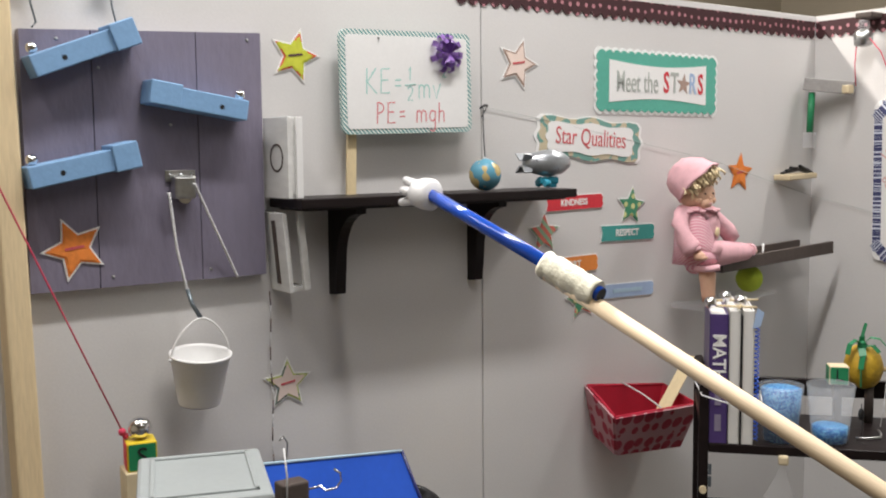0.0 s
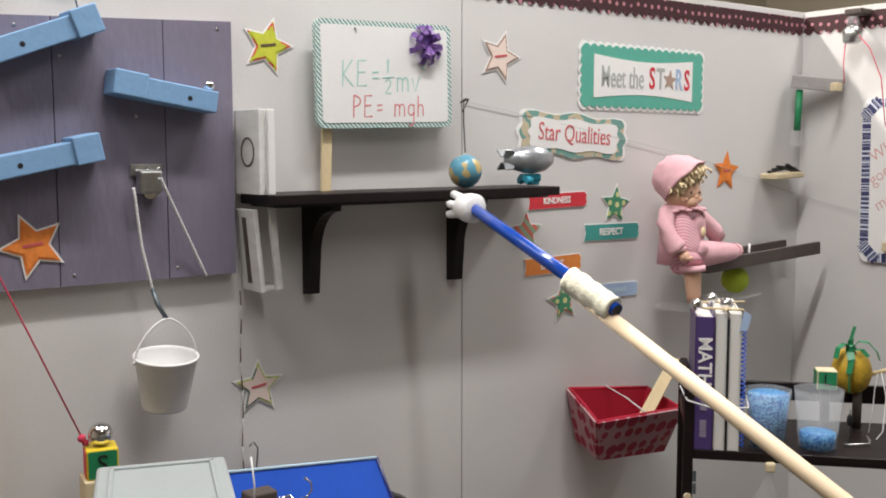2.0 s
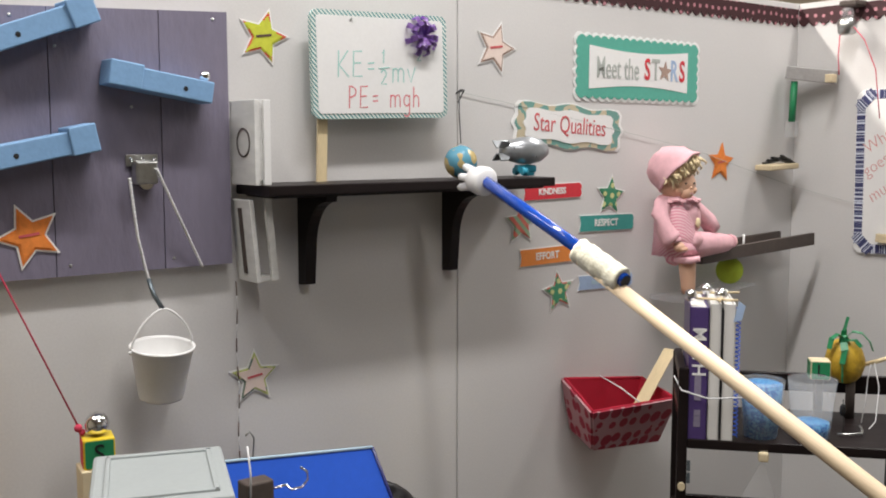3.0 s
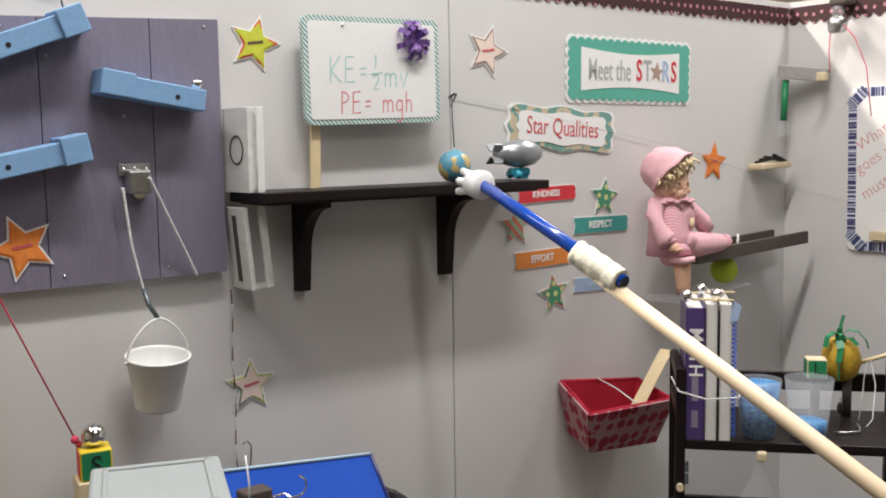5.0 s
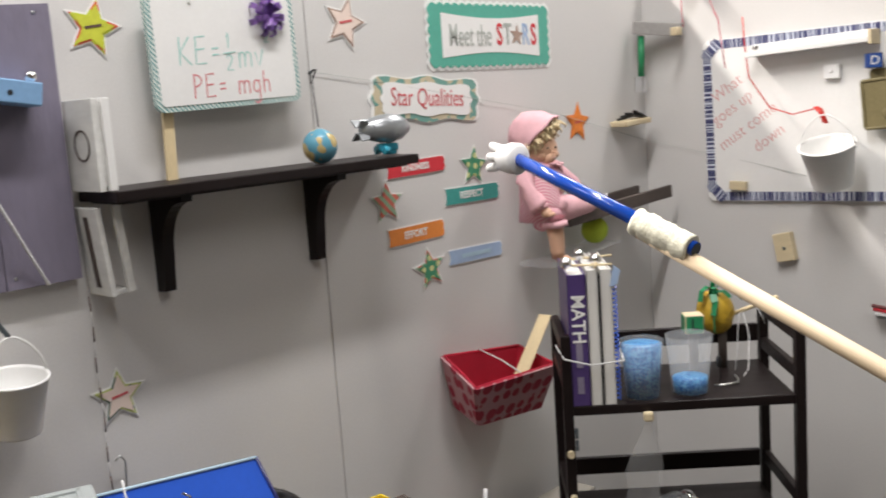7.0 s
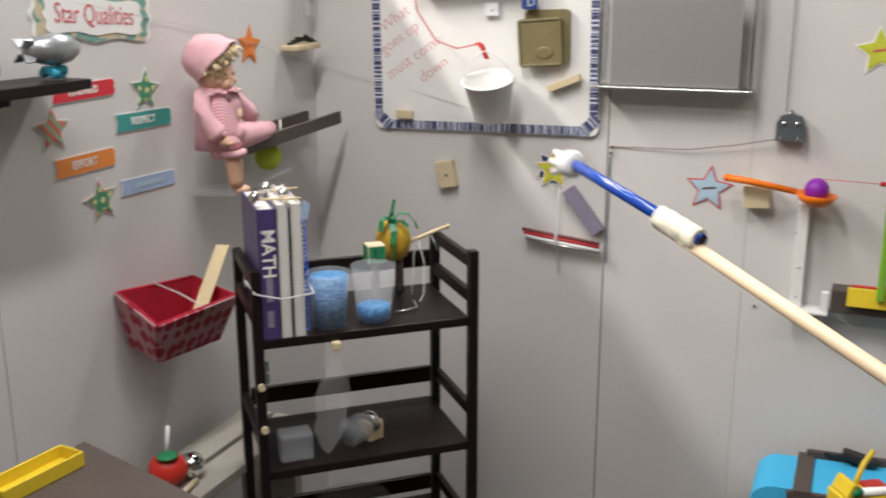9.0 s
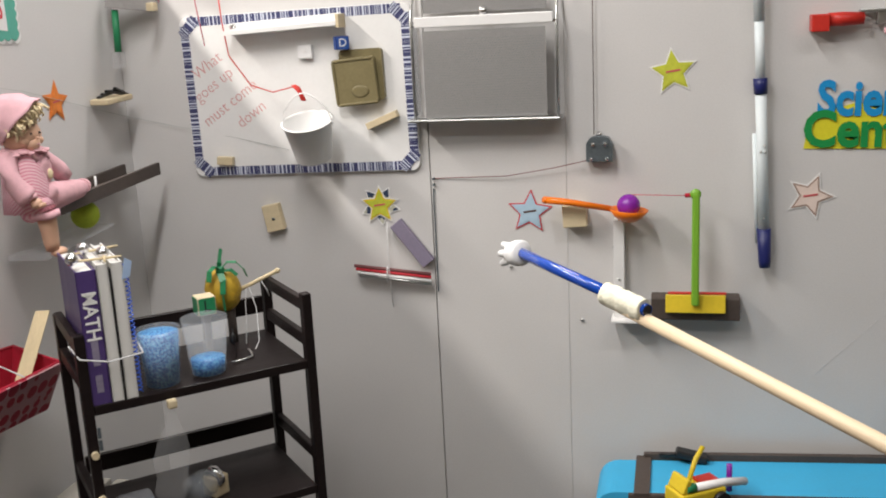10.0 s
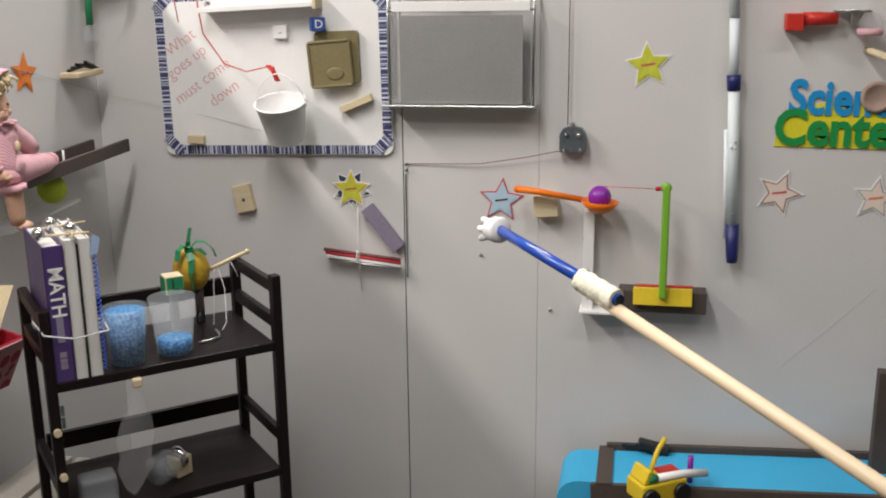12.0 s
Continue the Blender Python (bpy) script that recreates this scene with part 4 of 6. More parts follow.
def ramp():
    root = thing("ramp", pose(1.10, 0, 1.232, 0, -2.2, 0), "dark brown wooden ramp of two side boards under the doll", "ramp")
    for y, x0, x1 in ((-0.108, 0.02, 0.455), (-0.022, 0.02, 0.44)):
        bm = bmesh.new()
        box(bm, ((x0 + x1) / 2, y, 0.0), (x1 - x0, 0.010, 0.030), 0.001)
        part("side_board", bm, M_BROWN, root)
    bm = bmesh.new()
    box(bm, (0.20, -0.065, -0.012), (0.36, 0.076, 0.006), 0.001)
    part("bed", bm, M_BROWN, root)
    bm = bmesh.new()
    tube(bm, [(0.19, -0.095, -0.01), (0.193, -0.095, 0.035)], 0.0025)
    part("peg", bm, M_PAPER, root)


ramp()
bm = bmesh.new()
ball(bm, (0, 0, 0), 0.032, seg=28)
solid("tennis_ball", bm, M_TENNIS, pose(1.288, -0.06, 1.186), "yellow-green tennis ball under the ramp", "ball")
bm = bmesh.new()
box(bm, (0.12, -0.05, 0), (0.27, 0.09, 0.004), 0.001, pose(0, 0, 0, 0, -4, 0))
box(bm, (0.0, -0.05, -0.004), (0.05, 0.085, 0.012), 0.003)
solid("acrylic_ledge", bm, M_FROST, pose(1.09, 0, 1.142), "clear acrylic ledge below the tennis ball", "ledge")

# corner pieces
def toy_hammer():
    root = thing("hammer", pose(1.562, -0.035, 1.655), "hammer head greyed as if in shade, on a green handle hung in the corner", "hammer")
    bm = bmesh.new()
    box(bm, (0.012, -0.040, 0), (0.03, 0.12, 0.032), 0.002, pose(0, 0, 0, 8, 0, 20))
    # head colour carries painted shade
    part("head", bm, M_SHADEDHEAD, root)
    bm = bmesh.new()
    box(bm, (-0.010, -0.106, -0.012), (0.022, 0.020, 0.020), 0.002)
    part("end_plug", bm, M_TAN, root)
    bm = bmesh.new()
    tube(bm, [(0, 0.0, -0.014), (-0.006, 0.0, -0.115)], 0.0085, 12)
    part("handle", bm, M_GREEN, root)
    bm = bmesh.new()
    box(bm, (-0.006, 0.0, -0.135), (0.034, 0.02, 0.040), 0.003)
    part("bracket", bm, M_FROST, root, "clear plastic holder")


toy_hammer()
bm = bmesh.new()
box(bm, (0, 0, 0), (0.115, 0.05, 0.014), 0.003)
tray = solid("small_tray", bm, M_TAN, pose(1.508, -0.03, 1.428, 0, -2, 0), "small tan wooden tray in the corner", "tray")
bm = bmesh.new()
for k in range(5):
    box(bm, (-0.015 + 0.02 * k * 0.6, -0.002 * k, 0.012 + 0.003 * (k % 3)), (0.075, 0.010, 0.006), 0.002, pose(0, 0, 0, 0, -8 + 6 * k, 4 * k - 8))
solid("magnet_pile", bm, M_BLACK, pose(1.508, -0.03, 1.430), "black metal bars piled on the small tray", "magnets")

for x0 in (-0.340, -0.222):
    bm = bmesh.new()
    tube(bm, [(x0, -0.022, 1.80), (x0 + 0.004, -0.028, 1.72), (x0 + 0.010, -0.03, 1.69), (x0 + 0.004, -0.03, 1.683)], 0.0014)
    ball(bm, (x0, -0.02, 1.765), 0.012, (1.2, 0.8, 1.0), 12)
    solid("wire_loop", bm, M_DARKSTEEL, Matrix(), "dark wire loop hanging above the purple panel", "wire", "wire loops")

# ---- things on wall B ----


def big_whiteboard():
    root = thing("whiteboard", on_b(-0.474, 1.421, 0, 0.9), "large whiteboard with barcode-striped border and faint red writing", "whiteboard")
    bm = bmesh.new()
    plate(bm, rounded(0.592, 0.398, 0.024), 0.001, 0.0085)
    part("backing", bm, M_PAPER, root)
    for u, v, ln, a in ((0, 0.186, 0.545, 0), (0, -0.186, 0.545, 0), (0.283, 0, 0.352, 90), (-0.283, 0, 0.352, 90)):
        bm = bmesh.new()
        box(bm, (0, 0, 0), (ln, 0.022, 0.0012), 0)
        part("border", bm, M_BARCODE, root, at=pose(u, v, 0.0095, 0, 0, a))
    for su in (-1, 1):
        for sv in (-1, 1):
            bm = bmesh.new()
            box(bm, (0, 0, 0), (0.056, 0.026, 0.0014), 0)
            part("corner_piece", bm, M_BARCODE, root, at=pose(su * 0.270, sv * 0.173, 0.0105, 0, 0, -45 * su * sv))
    bm = bmesh.new()
    plate(bm, rounded(0.546, 0.352, 0.030), 0.0092, 0.0100)
    part("writing_surface", bm, M_WHITEENAMEL, root)
    for k, text in enumerate(("What", "goes up", "must come", "down")):
        lettering("inscription", text, 0.042, M_REDPALE, root, pose((-0.232, -0.220, -0.182, -0.128)[k], (0.078, 0.031, -0.016, -0.046)[k], 0.0105, 0, 0, 33), "faded red handwriting", bold=-0.0006, wide=0.92)


big_whiteboard()


def white_ledge():
    root = thing("marble_ledge", on_b(-0.458, 1.575, 0.011), "white wooden ledge with a steel marble on the whiteboard", "ledge")
    bm = bmesh.new()
    box(bm, (0, 0, 0.026), (0.285, 0.006, 0.048), 0.001, pose(0, 0, 0, 0, 0, 2.5))
    part("floor", bm, M_WHITEENAMEL, root)
    bm = bmesh.new()
    box(bm, (0, 0.012, 0.005), (0.285, 0.028, 0.006), 0.001, pose(0, 0, 0, 0, 0, 2.5))
    part("back", bm, M_WHITEENAMEL, root)
    bm = bmesh.new()
    box(bm, (0.146, 0.014, 0.026), (0.008, 0.032, 0.05), 0.001)
    part("stop", bm, M_TAN, root)
    bm = bmesh.new()
    box(bm, (0, 0.003, 0.049), (0.285, 0.012, 0.004), 0.001, pose(0, 0, 0, 0, 0, 2.5))
    part("lip", bm, M_WHITEENAMEL, root)


white_ledge()
bm = bmesh.new()
ball(bm, (0, 0, 0), 0.0085)
solid("marble", bm, M_CHROME, on_b(-0.333, 1.585, 0.040), "small shiny steel marble on the white ledge", "ball", "steel marbles")

bm = bmesh.new()
box(bm, (0, 0, 0.006), (0.036, 0.032, 0.012), 0.002)
lathe(bm, [(0.004, 0.012), (0.004, 0.0135), (0, 0.0135)], 10, at=(0, 0, 0))
solid("switch_plate", bm, [M_WHITEPLASTIC], on_b(-0.504, 1.520, 0.011), "small clear plate with a screw on the whiteboard", "plate")
letter_block(pose(CX - 0.036, -0.603, 1.5215, 0, 0, -62), 0.032, (M_NAVY, M_BLUEBLOCK, M_BLUEBLOCK), "D", "blue letter block with a white D", M_WHITEINK)


def olive_case():
    root = thing("olive_case", on_b(-0.637, 1.452, 0.011, 1.5), "two overlapping olive plates with an embossed oval on the whiteboard", "case")
    bm = bmesh.new()
    plate(bm, rounded(0.106, 0.122, 0.010), 0.0, 0.016)
    part("back_plate", bm, M_OLIVE, root, at=pose(0.008, 0.008, 0))
    bm = bmesh.new()
    plate(bm, rounded(0.108, 0.112, 0.010), 0.0165, 0.028)
    front = part("front_plate", bm, M_OLIVE, root, at=pose(-0.006, -0.006, 0, 0, 0, 3))
    for c, sz in (((0, 0.052, 0.029), (0.100, 0.006, 0.004)), ((0, -0.052, 0.029), (0.100, 0.006, 0.004)), ((0.050, 0, 0.029), (0.006, 0.098, 0.004)), ((-0.050, 0, 0.029), (0.006, 0.098, 0.004))):
        bm = bmesh.new()
        box(bm, c, sz, 0.0018)
        part("rim", bm, M_OLIVE, front)
    bm = bmesh.new()
    lathe(bm, [(0.020, 0), (0.018, 0.0016), (0.014, 0.0020), (0, 0.0012)], 24, at=(0.010, -0.024, 0.028), m=Matrix.Diagonal((1.1, 0.75, 1, 1)))
    part("embossed_oval", bm, M_OLIVE, front)


olive_case()
bm = bmesh.new()
box(bm, (0, 0, 0.011), (0.082, 0.016, 0.022), 0.001)
solid("wood_wedge", bm, M_TAN, on_b(-0.688, 1.352, 0.011, 22), "small tan wooden strip on the whiteboard", "block", "wood blocks")
bm = bmesh.new()
box(bm, (0, 0, 0.008), (0.042, 0.020, 0.016), 0.001)
solid("wood_wedge", bm, M_TAN, on_b(-0.270, 1.259, 0.0115, -3), "small tan wooden block on the whiteboard", "block", "wood blocks")
bm = bmesh.new()
box(bm, (0, 0, 0.011), (0.046, 0.068, 0.022), 0.002)
plate_ob = solid("wood_plate", bm, M_TAN, on_b(-0.383, 1.111, 0.0, 11), "tan wooden plate screwed to the wall", "block", "wood blocks")
bm = bmesh.new()
lathe(bm, [(0.0042, 0), (0.0042, 0.0012), (0, 0.0016)], 10, at=(0.002, -0.002, 0.0222))
part("screw", bm, M_DARKSTEEL, plate_ob)
bucket(pose(CX - 0.070, -0.526, 1.270) @ pose(0, 0, 0, 0, -12, 0) @ pose(0, 0, 0, -7, 0, 90), 0.060, 0.043, 0.098, "white plastic cup with wire handle hanging from red twine", (0.072, -0.010))
bm = bmesh.new()
tube(bm, [(CX - 0.055, -0.309, 1.66), (CX - 0.055, -0.312, 1.598), (CX - 0.055, -0.322, 1.519), (CX - 0.055, -0.372, 1.447), (CX - 0.060, -0.429, 1.429), (CX - 0.065, -0.487, 1.441)], 0.0016)
for k in range(5):
    tube(bm, [(CX - 0.066, -0.482 - 0.002 * k, 1.444), (CX - 0.070 + 0.003 * k, -0.497, 1.430 + 0.002 * k), (CX - 0.073, -0.507 - 0.002 * k, 1.408)], 0.0022)
solid("red_twine", bm, M_RED, Matrix(), "red twine with a frayed knot holding the cup", "string")


def top_pulley():
    root = thing("pulley_bottle", pose(CX - 0.045, -0.163, 1.78), "shiny metal pulley hung from the wall top", "pulley")
    bm = bmesh.new()
    lathe(bm, [(0.012, -0.034), (0.021, -0.030), (0.023, -0.008), (0.017, 0.004), (0.010, 0.008)], 18)
    part("body", bm, M_STEEL, root)
    bm = bmesh.new()
    lathe(bm, [(0.012, 0.006), (0.015, 0.014), (0.015, 0.024), (0.009, 0.030)], 16)
    part("cap", bm, M_FROST, root)
    bm = bmesh.new()
    box(bm, (0.022, 0, 0.042), (0.05, 0.045, 0.014), 0.003)
    part("mount", bm, M_BROWN, root)
    bm = bmesh.new()
    tube(bm, [(-0.005, 0.014, -0.02), (-0.004, 0.018, -0.08), (0, 0.016, -0.128)], 0.0013)
    tube(bm, [(-0.005, -0.010, -0.005), (-0.006, -0.05, -0.05), (-0.008, -0.082, -0.12), (-0.009, -0.098, -0.235)], 0.0013)
    part("twine", bm, M_PINKCORD, root, "red twine")


top_pulley()


def mesh_organiser():
    root = thing("wire_organiser", on_b(-0.947, 1.352, 0.004), "grey perforated metal wall organiser with a bright rim", "organiser")
    w, h = 0.335, 0.235
    bm = bmesh.new()
    box(bm, (0, h / 2 - 0.014, 0.050), (w - 0.05, h - 0.036, 0.002), 0)
    box(bm, (0, h + 0.030, 0.030), (w - 0.05, 0.045, 0.002), 0)
    part("front_panel", bm, M_MESHBACK, root)
    for s in (-1, 1):
        bm = bmesh.new()
        tube(bm, [(s * w / 2, 0.0, 0.052), (s * w / 2, h, 0.052), (s * w / 2, h + 0.06, 0.01)], 0.0035)
        part("side_wire", bm, M_STEEL, root)
    bm = bmesh.new()
    tube(bm, [(-w / 2, h - 0.02, 0.053), (w / 2, h - 0.02, 0.053)], 0.003)
    part("cross_wire", bm, M_STEEL, root)
    bm = bmesh.new()
    box(bm, (-0.006, -0.002, 0.032), (w + 0.024, 0.007, 0.060), 0.002)
    part("bottom_rail", bm, M_STEEL, root)
    bm = bmesh.new()
    box(bm, (0, h - 0.012, 0.053), (w - 0.015, 0.024, 0.006), 0.002)
    part("label_rail", bm, M_WHITEENAMEL, root)
    for s in (-1, 1):
        bm = bmesh.new()
        box(bm, (s * (w / 2 - 0.002), h / 2, 0.026), (0.002, h - 0.02, 0.050), 0)
        part("side_panel", bm, M_SMOKE, root, "see-through wire mesh")
    bm = bmesh.new()
    rows, cols = 30, 44
    for i in range(rows):
        for j in range(cols):
            u = -w / 2 + 0.030 + (w - 0.06) * (j + 0.5 * (i % 2)) / cols
            v = 0.014 + (h - 0.060) * i / rows
            vs = [bm.verts.new((u + dx, v + dy, 0.0512)) for dx, dy in ((-0.0011, 0), (0, -0.0011), (0.0011, 0), (0, 0.0011))]
            bm.faces.new(vs)
    tagged(part("perforation", bm, M_DARKSTEEL, root), kind="stuff")
    bm = bmesh.new()
    ball(bm, (0.0, h + 0.008, 0.04), 0.012, seg=14)
    solid("marble", bm, M_CHROME, on_b(-0.947, 1.352, 0.004), "steel marble resting on the wire organiser", "ball", "steel marbles")


mesh_organiser()


def pencil_sharpener():
    root = thing("hanging_pulley", on_b(-1.203, 1.272, 0.0), "small grey metal pulley block hanging on a line", "pulley")
    bm = bmesh.new()
    plate(bm, [(-0.030, -0.028), (0.030, -0.028), (0.030, 0.012), (0.022, 0.026), (0.010, 0.030), (-0.010, 0.030), (-0.022, 0.026), (-0.030, 0.012)], 0.004, 0.030)
    block = part("block", bm, M_DARKSTEEL, root)
    bm = bmesh.new()
    ball(bm, (0, 0.033, 0.016), 0.008, seg=12)
    part("eye", bm, M_CHROME, root)
    for u, v, r in ((-0.018, -0.022, 0.005), (0.018, -0.022, 0.005), (-0.014, 0.012, 0.006), (0.014, 0.012, 0.006)):
        bm = bmesh.new()
        ball(bm, (u, v, 0.031), r, seg=10)
        part("rivet", bm, M_CHROME, block)
    bm = bmesh.new()
    tube(bm, [(-0.012, 0.034, 0.016), (-0.012, 0.55, 0.016)], 0.0012)
    part("line", bm, M_DARKINK, root)
    bm = bmesh.new()
    tube(bm, [(-0.028, -0.026, 0.02), (-0.11, -0.044, 0.015), (-0.22, -0.062, 0.01), (-0.398, -0.067, 0.002)], 0.0010)
    part("twine", bm, M_REDBROWN, root)


pencil_sharpener()
for z in (1.205, 1.19):
    bm = bmesh.new()
    lathe(bm, [(0.003, 0), (0.003, 0.012), (0, 0.013)], 8, axis="x", at=(CX - 0.012, -0.803, z))
    solid("wall_nail", bm, M_DARKSTEEL, Matrix(), "dark nail in the wall joint", "nail", "nails in the joint")
bm = bmesh.new()
box(bm, (CX - 0.002, -0.800, 1.05), (0.004, 0.003, 0.26), 0.001)
solid("joint_strip", bm, M_DARKSTEEL, Matrix(), "dark thin strip over the wall joint", "strip")

for y, z, m_ in ((-1.234, 1.035, M_DARKSTEEL), (-1.155, 0.853, M_STEEL), (-0.985, 0.985, M_STEEL)):
    bm = bmesh.new()
    lathe(bm, [(0.0030, 0), (0.0040, 0.002), (0.0036, 0.005), (0.0, 0.006)], 10)
    solid("wall_screw", bm, m_, on_b(y, z), "small screw head standing out of the wall", "screw", "wall screws")
paper_star(-0.662, 1.139, 0.052, M_LIME, M_YELLOW, m=on_b, turn=0, label="yellow paper star laid over a dark printed star", bar=M_REDINK, under=two_tone("dark_blotch_print", (0.03, 0.05, 0.1), (0.5, 0.5, 0.4), "blotch", 50))
paper_star(-1.035, 1.121, 0.056, M_PALEBLUE, M_PALEBLUE, m=on_b, turn=-4, label="pale blue paper star with red outline", back=M_REDCARD)
paper_star(-1.368, 1.441, 0.056, M_LIME, M_LIME, m=on_b, turn=6, label="yellow-green paper star with orange tips", bar=M_REDINK)
paper_star(-1.669, 1.155, 0.057, M_PEACH, M_TAUPE, m=on_b, turn=-20, label="cream paper star with brown outline", bar=M_REDINK)
paper_star(-1.876, 1.148, 0.055, M_PEACH, M_GREYINK, m=on_b, turn=-7, label="cream paper star with grey-green outline", bar=M_ORANGE)

bm = bmesh.new()
box(bm, (0, 0, 0.010), (0.034, 0.130, 0.018), 0.002)
solid("slate_stick", bm, M_SLATE, on_b(-0.742, 1.046, 0.002, 38), "purple-grey wooden stick below the yellow star", "stick")


def hanging_sticks():
    root = thing("stick_bundle", on_b(-0.690, 0.968, 0.012), "bundle of red and white sticks hung on a string", "sticks")
    for k, (v, m_) in enumerate(((0.012, M_REDBROWN), (0.004, M_REDCARD), (-0.006, M_WHITEPLASTIC), (-0.013, M_STEEL))):
        bm = bmesh.new()
        tube(bm, [(-0.098 + 0.004 * k, v + 0.010, 0.012), (0.098, v - 0.010, 0.012)], 0.0042, 10)
        part("stick", bm, m_, root)
    bm = bmesh.new()
    tube(bm, [(-0.010, 0.13, 0.002), (-0.008, 0.06, 0.016), (-0.006, 0.0, 0.019), (-0.004, -0.085, 0.008)], 0.0012)
    tube(bm, [(-0.016, -0.022, 0.012), (-0.012, 0.0, 0.020), (-0.012, 0.022, 0.012)], 0.002)
    part("string", bm, M_ROPE, root)


hanging_sticks()


def spoon_lever():
    root = thing("spoon", on_b(-1.19, 1.138, 0.0, -4.5), "orange plastic spoon balanced on a white post", "spoon")
    bm = bmesh.new()
    tube(bm, [(-0.112, 0.013, 0.055), (-0.06, 0.012, 0.055), (0.04, 0.004, 0.055)], 0.0085, 12, 0.007)
    ball(bm, (-0.112, 0.013, 0.055), 0.009, seg=12)
    part("handle", bm, M_ORANGEPLASTIC, root)
    bm = bmesh.new()
    lathe(bm, [(0.0, -0.024), (0.018, -0.021), (0.033, -0.010), (0.045, 0.006), (0.043, 0.007), (0.030, -0.007), (0.016, -0.017), (0.0, -0.020)], 32, axis="y", at=(0.080, -0.001, 0.055), cap=False)
    part("bowl", bm, M_ORANGEPLASTIC, root)


spoon_lever()
bm = bmesh.new()
ball(bm, (0, 0, 0), 0.0265, seg=28)
solid("purple_ball", bm, M_PURPLEPLASTIC, on_b(-1.270, 1.146, 0.055), "glossy purple ball in the orange spoon", "ball")
bm = bmesh.new()
box(bm, (0, 0, 0.018), (0.056, 0.052, 0.034), 0.002)
solid("wood_plate", bm, M_TAN, on_b(-1.144, 1.116, 0.0, 4), "tan wooden block behind the spoon", "block", "wood blocks")


def white_post():
    root = thing("white_post", on_b(-1.246, 0.865, 0.0), "white L-shaped post holding the orange spoon", "post")
    bm = bmesh.new()
    box(bm, (0, 0.122, 0.018), (0.025, 0.24, 0.034), 0.001)
    part("upright", bm, M_WHITEENAMEL, root)
    bm = bmesh.new()
    box(bm, (0.026, 0.002, 0.030), (0.088, 0.006, 0.058), 0.001)
    part("foot", bm, M_WHITEENAMEL, root)
    bm = bmesh.new()
    box(bm, (0.062, 0.026, 0.045), (0.016, 0.05, 0.018), 0.001)
    part("stop", bm, M_WHITEENAMEL, root)
    for v in (0.10, 0.03):
        bm = bmesh.new()
        ball(bm, (0, v, 0.0352), 0.003, seg=8)
        part("screw", bm, M_STEEL, root)


white_post()


def seesaw_toy():
    root = thing("lever_toy", on_b(-1.42, 0.90, 0.0), "lime green lever standing on a yellow base and dark block", "toy lever")
    bm = bmesh.new()
    box(bm, (0, 0.0, 0.028), (0.200, 0.052, 0.054), 0.002)
    part("block", bm, M_BROWN, root)
    bm = bmesh.new()
    box(bm, (0, 0.016, 0.062), (0.134, 0.042, 0.012), 0.002, pose(0, 0, 0, -12, 0, 0))
    part("base", bm, M_YELLOW, root)
    bm = bmesh.new()
    box(bm, (0.004, 0.039, 0.052), (0.13, 0.004, 0.010), 0.001)
    part("red_strip", bm, M_RED, root)
    bm = bmesh.new()
    box(bm, (-0.001, 0.148, 0.078), (0.017, 0.262, 0.016), 0.004)
    lathe(bm, [(0.012, 0), (0.012, 0.004), (0.0, 0.006)], 14, at=(-0.002, 0.276, 0.080))
    part("lever", bm, M_LIMEPLASTIC, root)
    bm = bmesh.new()
    tube(bm, [(-0.01, 0.27, 0.06), (-0.024, 0.268, 0.055)], 0.005)
    part("hook", bm, M_REDFABRIC, root)
    bm = bmesh.new()
    tube(bm, [(-0.02, 0.268, 0.055), (-0.15, 0.270, 0.05)], 0.0008)
    part("thread", bm, M_PINKCORD, root)


seesaw_toy()


def window_wiper_pole():
    root = thing("telescopic_pole", on_b(-1.564, 1.20, 0.0, 2.6), "pale blue telescopic pole with navy grips fixed upright", "pole")
    for v0, v1, r, m_, nm in ((-0.115, 0.21, 0.0122, M_POLE, "lower_tube"), (0.21, 0.345, 0.0105, M_POLE, "upper_tube"), (0.345, 0.62, 0.0118, M_POLE, "thin_tube")):
        bm = bmesh.new()
        tube(bm, [(0, v0, 0.025), (0, v1, 0.025)], r, 16)
        part(nm, bm, m_, root)
    bm = bmesh.new()
    tube(bm, [(0, -0.205, 0.025), (0, -0.19, 0.025), (0, -0.115, 0.025)], 0.012, 16, 0.0155)
    part("grip", bm, M_NAVY, root)
    bm = bmesh.new()
    tube(bm, [(0, 0.188, 0.025), (0, 0.205, 0.025), (0, 0.222, 0.025)], 0.0145, 16, 0.016)
    part("clamp", bm, M_NAVY, root)
    bm = bmesh.new()
    tube(bm, [(-0.014, -0.15, 0.012), (-0.014, 0.10, 0.012)], 0.0055, 12)
    part("side_tube", bm, M_POLE, root)
    for u, v in ((0.004, 0.075), (0.006, 0.06), (-0.004, 0.062), (0.0, -0.09)):
        bm = bmesh.new()
        ball(bm, (u, v, 0.0385), 0.0028, seg=8)
        part("rivet", bm, M_STEEL, root)


window_wiper_pole()


